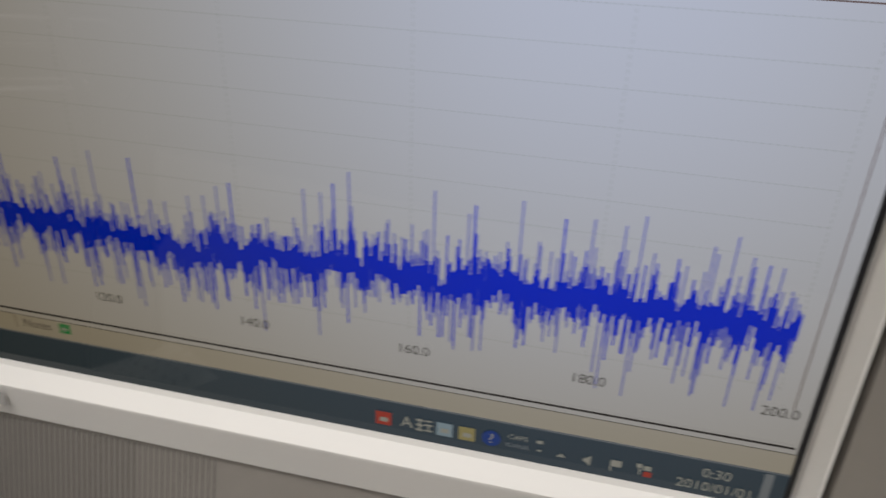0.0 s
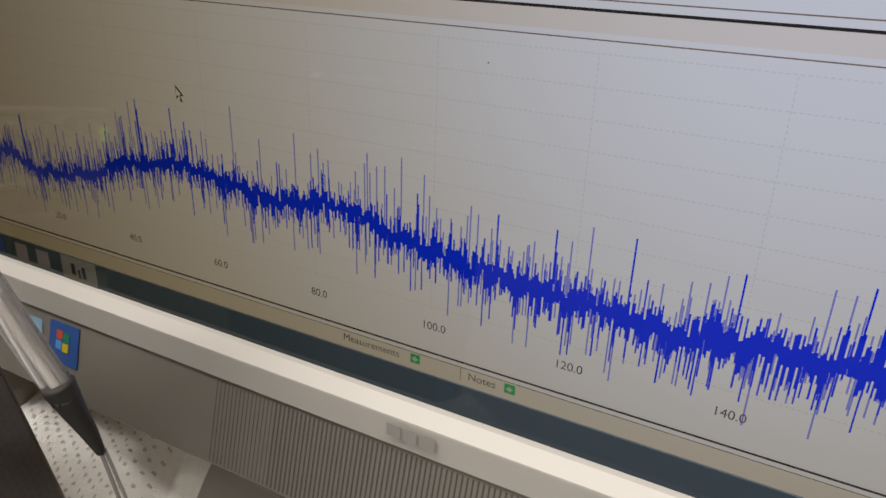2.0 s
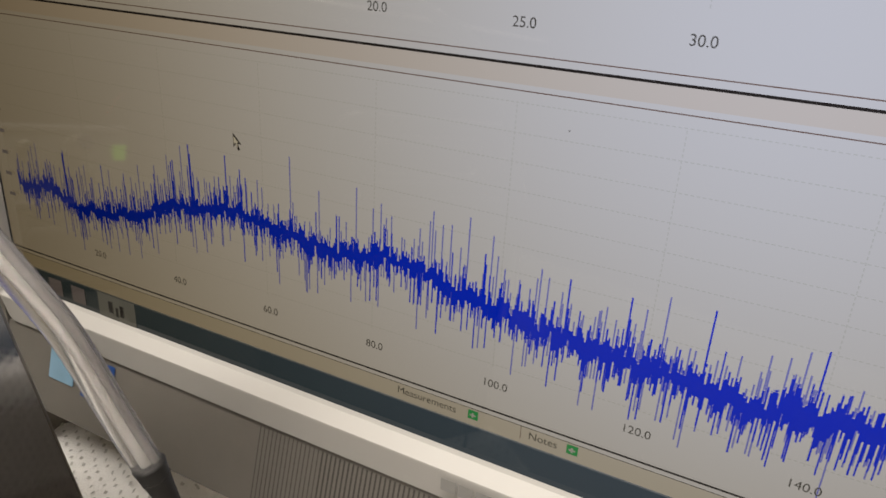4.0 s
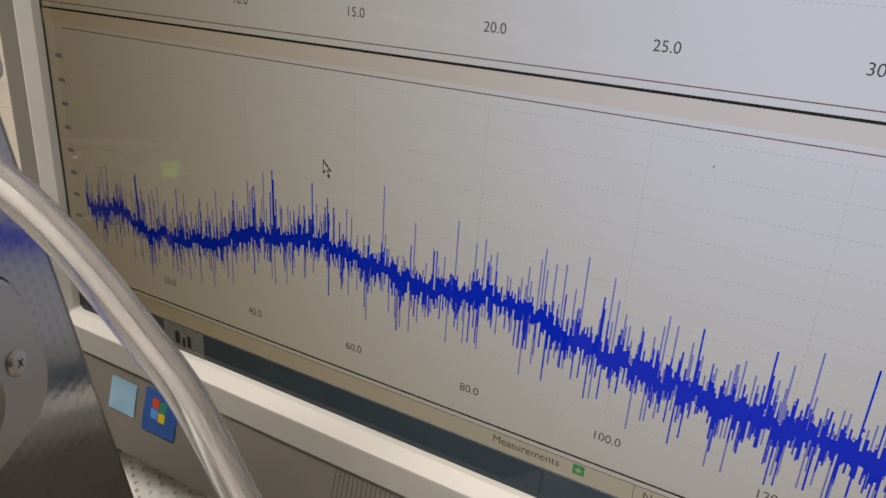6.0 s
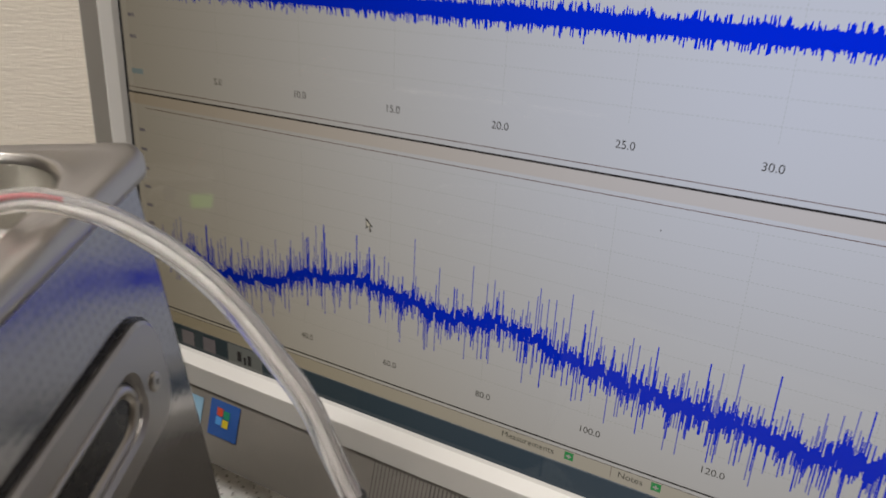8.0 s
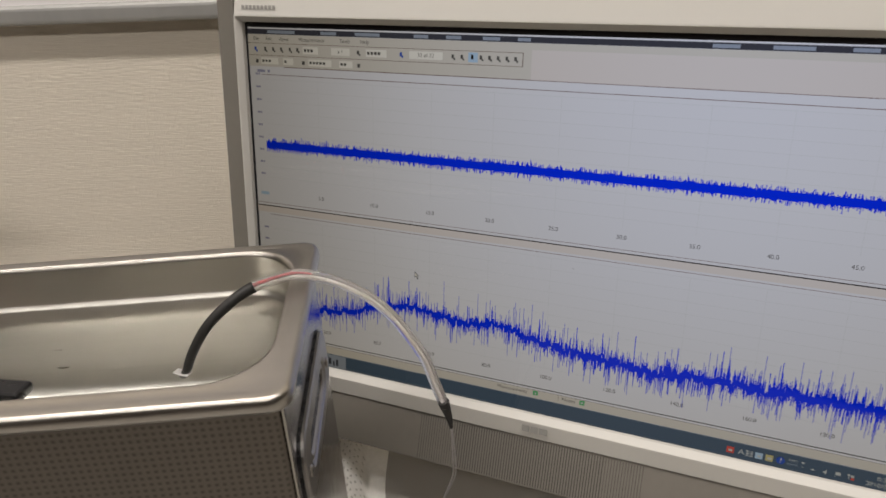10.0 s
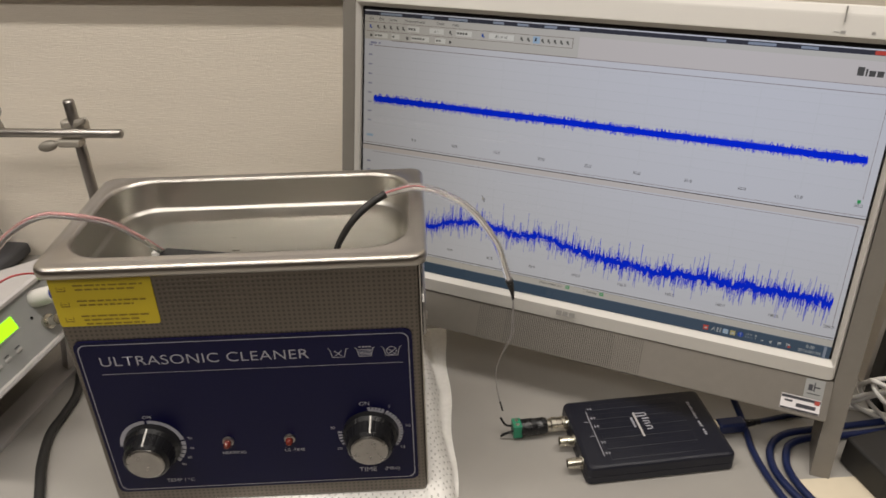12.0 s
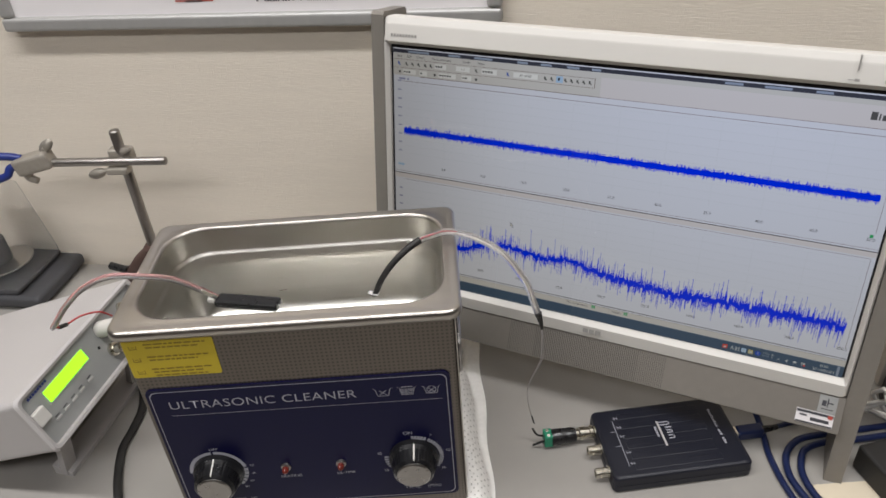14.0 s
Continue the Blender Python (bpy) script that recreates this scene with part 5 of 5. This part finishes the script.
def clamp():
    m = pose(-0.347, -0.019, 0.2075, 0, 0, 20)
    c = thing("clamp_arm", m, "steel clamp bar with cast boss, wing screws and blue vinyl prongs", "lab clamp")
    # x along the bar, the rod passes at the origin
    y = -0.0135
    part("bar", moved(turned([(0.0046, -0.100), (0.0050, -0.098), (0.0050, 0.058), (0.0045, 0.0595)], "x", 16), Matrix.Translation((0, y, 0))), M_ROD, c, "steel clamp bar", True)
    b = part("boss_head", box(-0.015, 0.013, -0.0060, 0.0100, -0.011, 0.011, 0.004, 3), M_CLAMP, c, "cast zinc boss head")
    part("boss_jaw", box(-0.014, 0.012, -0.0215, -0.0058, -0.0145, -0.0062, 0.002), M_CLAMP, b)
    part("boss_hook", sweep([(0.006, -0.004, 0.008), (0.016, -0.010, 0.012), (0.024, -0.016, 0.019)], lambda t: 0.005 - 0.0035 * t, 8), M_CLAMP, b)
    def wing(x, y, z, turn, parent):
        w = part("wing_screw", moved(turned([(0.0028, 0.0), (0.0028, 0.016)], "z", 10), Matrix.Translation((x, y, z)) @ Matrix.Rotation(radians(turn), 4, "Y")), M_CLAMP, parent)
        bm = turned([(0.0010, -0.0016), (0.0100, -0.0012), (0.0100, 0.0012), (0.0010, 0.0016)], "y", 18)
        mm = Matrix.Translation((x, y, z)) @ Matrix.Rotation(radians(turn), 4, "Y") @ Matrix.Translation((0, 0, 0.020)) @ Matrix.Diagonal((0.6, 1, 1.2, 1))
        part("wing", moved(bm, mm), M_CLAMP, w, "flat oval thumb wing", True)
    wing(-0.010, -0.014, -0.010, -105, b)
    part("jaw_block", moved(box(-0.024, 0.024, -0.011, 0.011, -0.010, 0.012, 0.005, 3), Matrix.Translation((-0.103, y, 0.000)) @ Matrix.Rotation(radians(-14), 4, "Y")), M_CLAMP, c, "cast clamp jaw block")
    wing(-0.096, y, 0.008, 48, c)
    part("lower_lug", sweep([(-0.112, y, -0.006), (-0.118, y, -0.018), (-0.108, y, -0.024)], lambda t: 0.006 - 0.002 * t, 8), M_CLAMP, c, "", True)
    part("prong", sweep([(-0.118, y, 0.006), (-0.133, y - 0.004, 0.011), (-0.160, y - 0.008, 0.012), (-0.195, y - 0.004, 0.004)], 0.0048, 10), M_BLUECAP, c, "blue vinyl-coated prong", True)
    part("prong", sweep([(-0.118, y, -0.002), (-0.133, y - 0.004, -0.004), (-0.140, y - 0.008, -0.013), (-0.163, y - 0.010, -0.017), (-0.200, y - 0.006, -0.010)], 0.0048, 10), M_BLUECAP, c, "blue vinyl-coated prong", True)


clamp()


def balance():
    b = thing("lab_balance", pose(-0.565, -0.078, 0, 0, 0, 16.7), "small laboratory balance with a clear draught cover on a dark base", "balance")
    part("base", box(-0.075, 0.070, -0.055, 0.055, 0.004, 0.022, 0.006, 3), M_DARKPAD, b, "dark grey plastic base")
    part("platform", box(-0.073, 0.040, -0.050, 0.048, 0.0225, 0.030, 0.003), M_DARKPAD, b, "dark weighing deck")
    part("pan", moved(turned([(0.006, 0.030), (0.006, 0.038), (0.036, 0.040), (0.037, 0.0425), (0.034, 0.042)], "z", 28), Matrix.Translation((-0.012, 0, 0))), M_ROD, b, "steel weighing pan", True)
    lo, hi = rr(-0.070, 0.046, -0.050, 0.046, 0.006, 3), rr(-0.058, 0.030, -0.044, 0.040, 0.006, 3)
    bm = loft([[(x, y, 0.0302) for x, y in lo], [(x, y, 0.145) for x, y in hi], [(x * 0.97, y * 0.97, 0.1465) for x, y in hi]], False, True)
    part("draught_cover", bm, M_ACRYL, b, "clear acrylic cover")
    part("weighing_cup", moved(turned([(0.018, 0.0425), (0.022, 0.046), (0.022, 0.076), (0.020, 0.077)], "z", 22), Matrix.Translation((-0.022, -0.008, 0))), M_DARKPAD, b, "grey cup on the pan", True)
    for x in (-0.06, 0.055):
        for y in (-0.042, 0.042):
            part("foot", moved(turned([(0.007, 0.0), (0.007, 0.0045)], "z", 12), Matrix.Translation((x, y, 0))), M_RUBBER, b)


balance()


# ---- behind the monitor leg ----
def clutter():
    a = thing("power_adapter", pose(0.520, 0.008, 0, 0, 0, 38), "black mains adapter brick lying on the desk", "power adapter")
    part("case", box(-0.040, 0.050, -0.025, 0.025, 0.0005, 0.030, 0.003, 3), M_RUBBER, a, "matt black plastic case")
    flat_rects = [(-0.030 + 0.0045 * i, -0.0268 + 0.0045 * i, 0.010, 0.0145) for i in range(9)]
    flat("moulded_mark", flat_rects, -0.0252, M_DARKPAD, a)
    part("cord", sweep([(0.050, 0, 0.012), (0.075, 0.004, 0.006), (0.11, 0.02, 0.0035)], 0.0028, 8), M_RUBBER, a, "", True)
    c = thing("carton", pose(0.497, 0.125, 0, 0, 0, 16.7), "white carton with red lettering beside the wall", "box")
    part("body", box(0, 0.12, 0.0, 0.05, 0.0, 0.165, 0.001), M_CARTON, c, "off-white card carton")
    for z, n in ((0.118, 5), (0.098, 6), (0.140, 4)):
        flat("red_print", [(0.003 + 0.007 * i, 0.0075 + 0.007 * i, z, z + 0.0016 + 0.003 * (i % 2)) for i in range(n)], -0.0006, M_REDINK, c)
    k = thing("black_plug", pose(0.503, 0.098, 0, 0, 0, 10), "black mains plug standing among white cables", "plug")
    part("body", box(-0.004, 0.055, -0.014, 0.014, 0.0, 0.084, 0.004, 3), M_RUBBER, k)
    w = thing("white_cable", pose(0.520, 0.062, 0), "loosely bundled white cable on the desk", "cable")
    random.seed(4)
    for i in range(5):
        r, hgt, off = 0.028 + 0.004 * i, 0.050 + 0.006 * (i % 3), 0.004 * i - 0.008
        pts = []
        for j in range(10):
            t = 2 * math.pi * j / 9
            pts.append((r * math.cos(t) + random.uniform(-0.002, 0.002), off + 0.010 * math.sin(2 * t), 0.004 + hgt * 0.5 * (1 - math.cos(t + 0.6 * i))))
        part("loop", sweep(pts, 0.0021, 8, 6), M_WIREW, w, "", True)
    part("bag", moved(turned([(0.004, 0.002), (0.026, 0.004), (0.033, 0.020), (0.030, 0.045), (0.014, 0.062), (0.004, 0.066)], "z", 16), Matrix.Translation((0.020, 0.020, 0)) @ Matrix.Diagonal((1, 0.6, 1, 1))), M_CARTON, w, "crumpled pale plastic wrap", True)
    p = box(-0.002, 0.16, -0.12, 0.0, 0.0002, 0.0009)
    solo("paper_sheet", p, M_PAPERTAN, "tan paper sheet lying on the desk", "paper", pose(0.4440, -0.0325, 0, 0, 0, 27))


M_CARTON = mat("off_white_card", (0.60, 0.55, 0.48), 0.75, 0, 0.08, 30, 0.1, 200)
clutter()
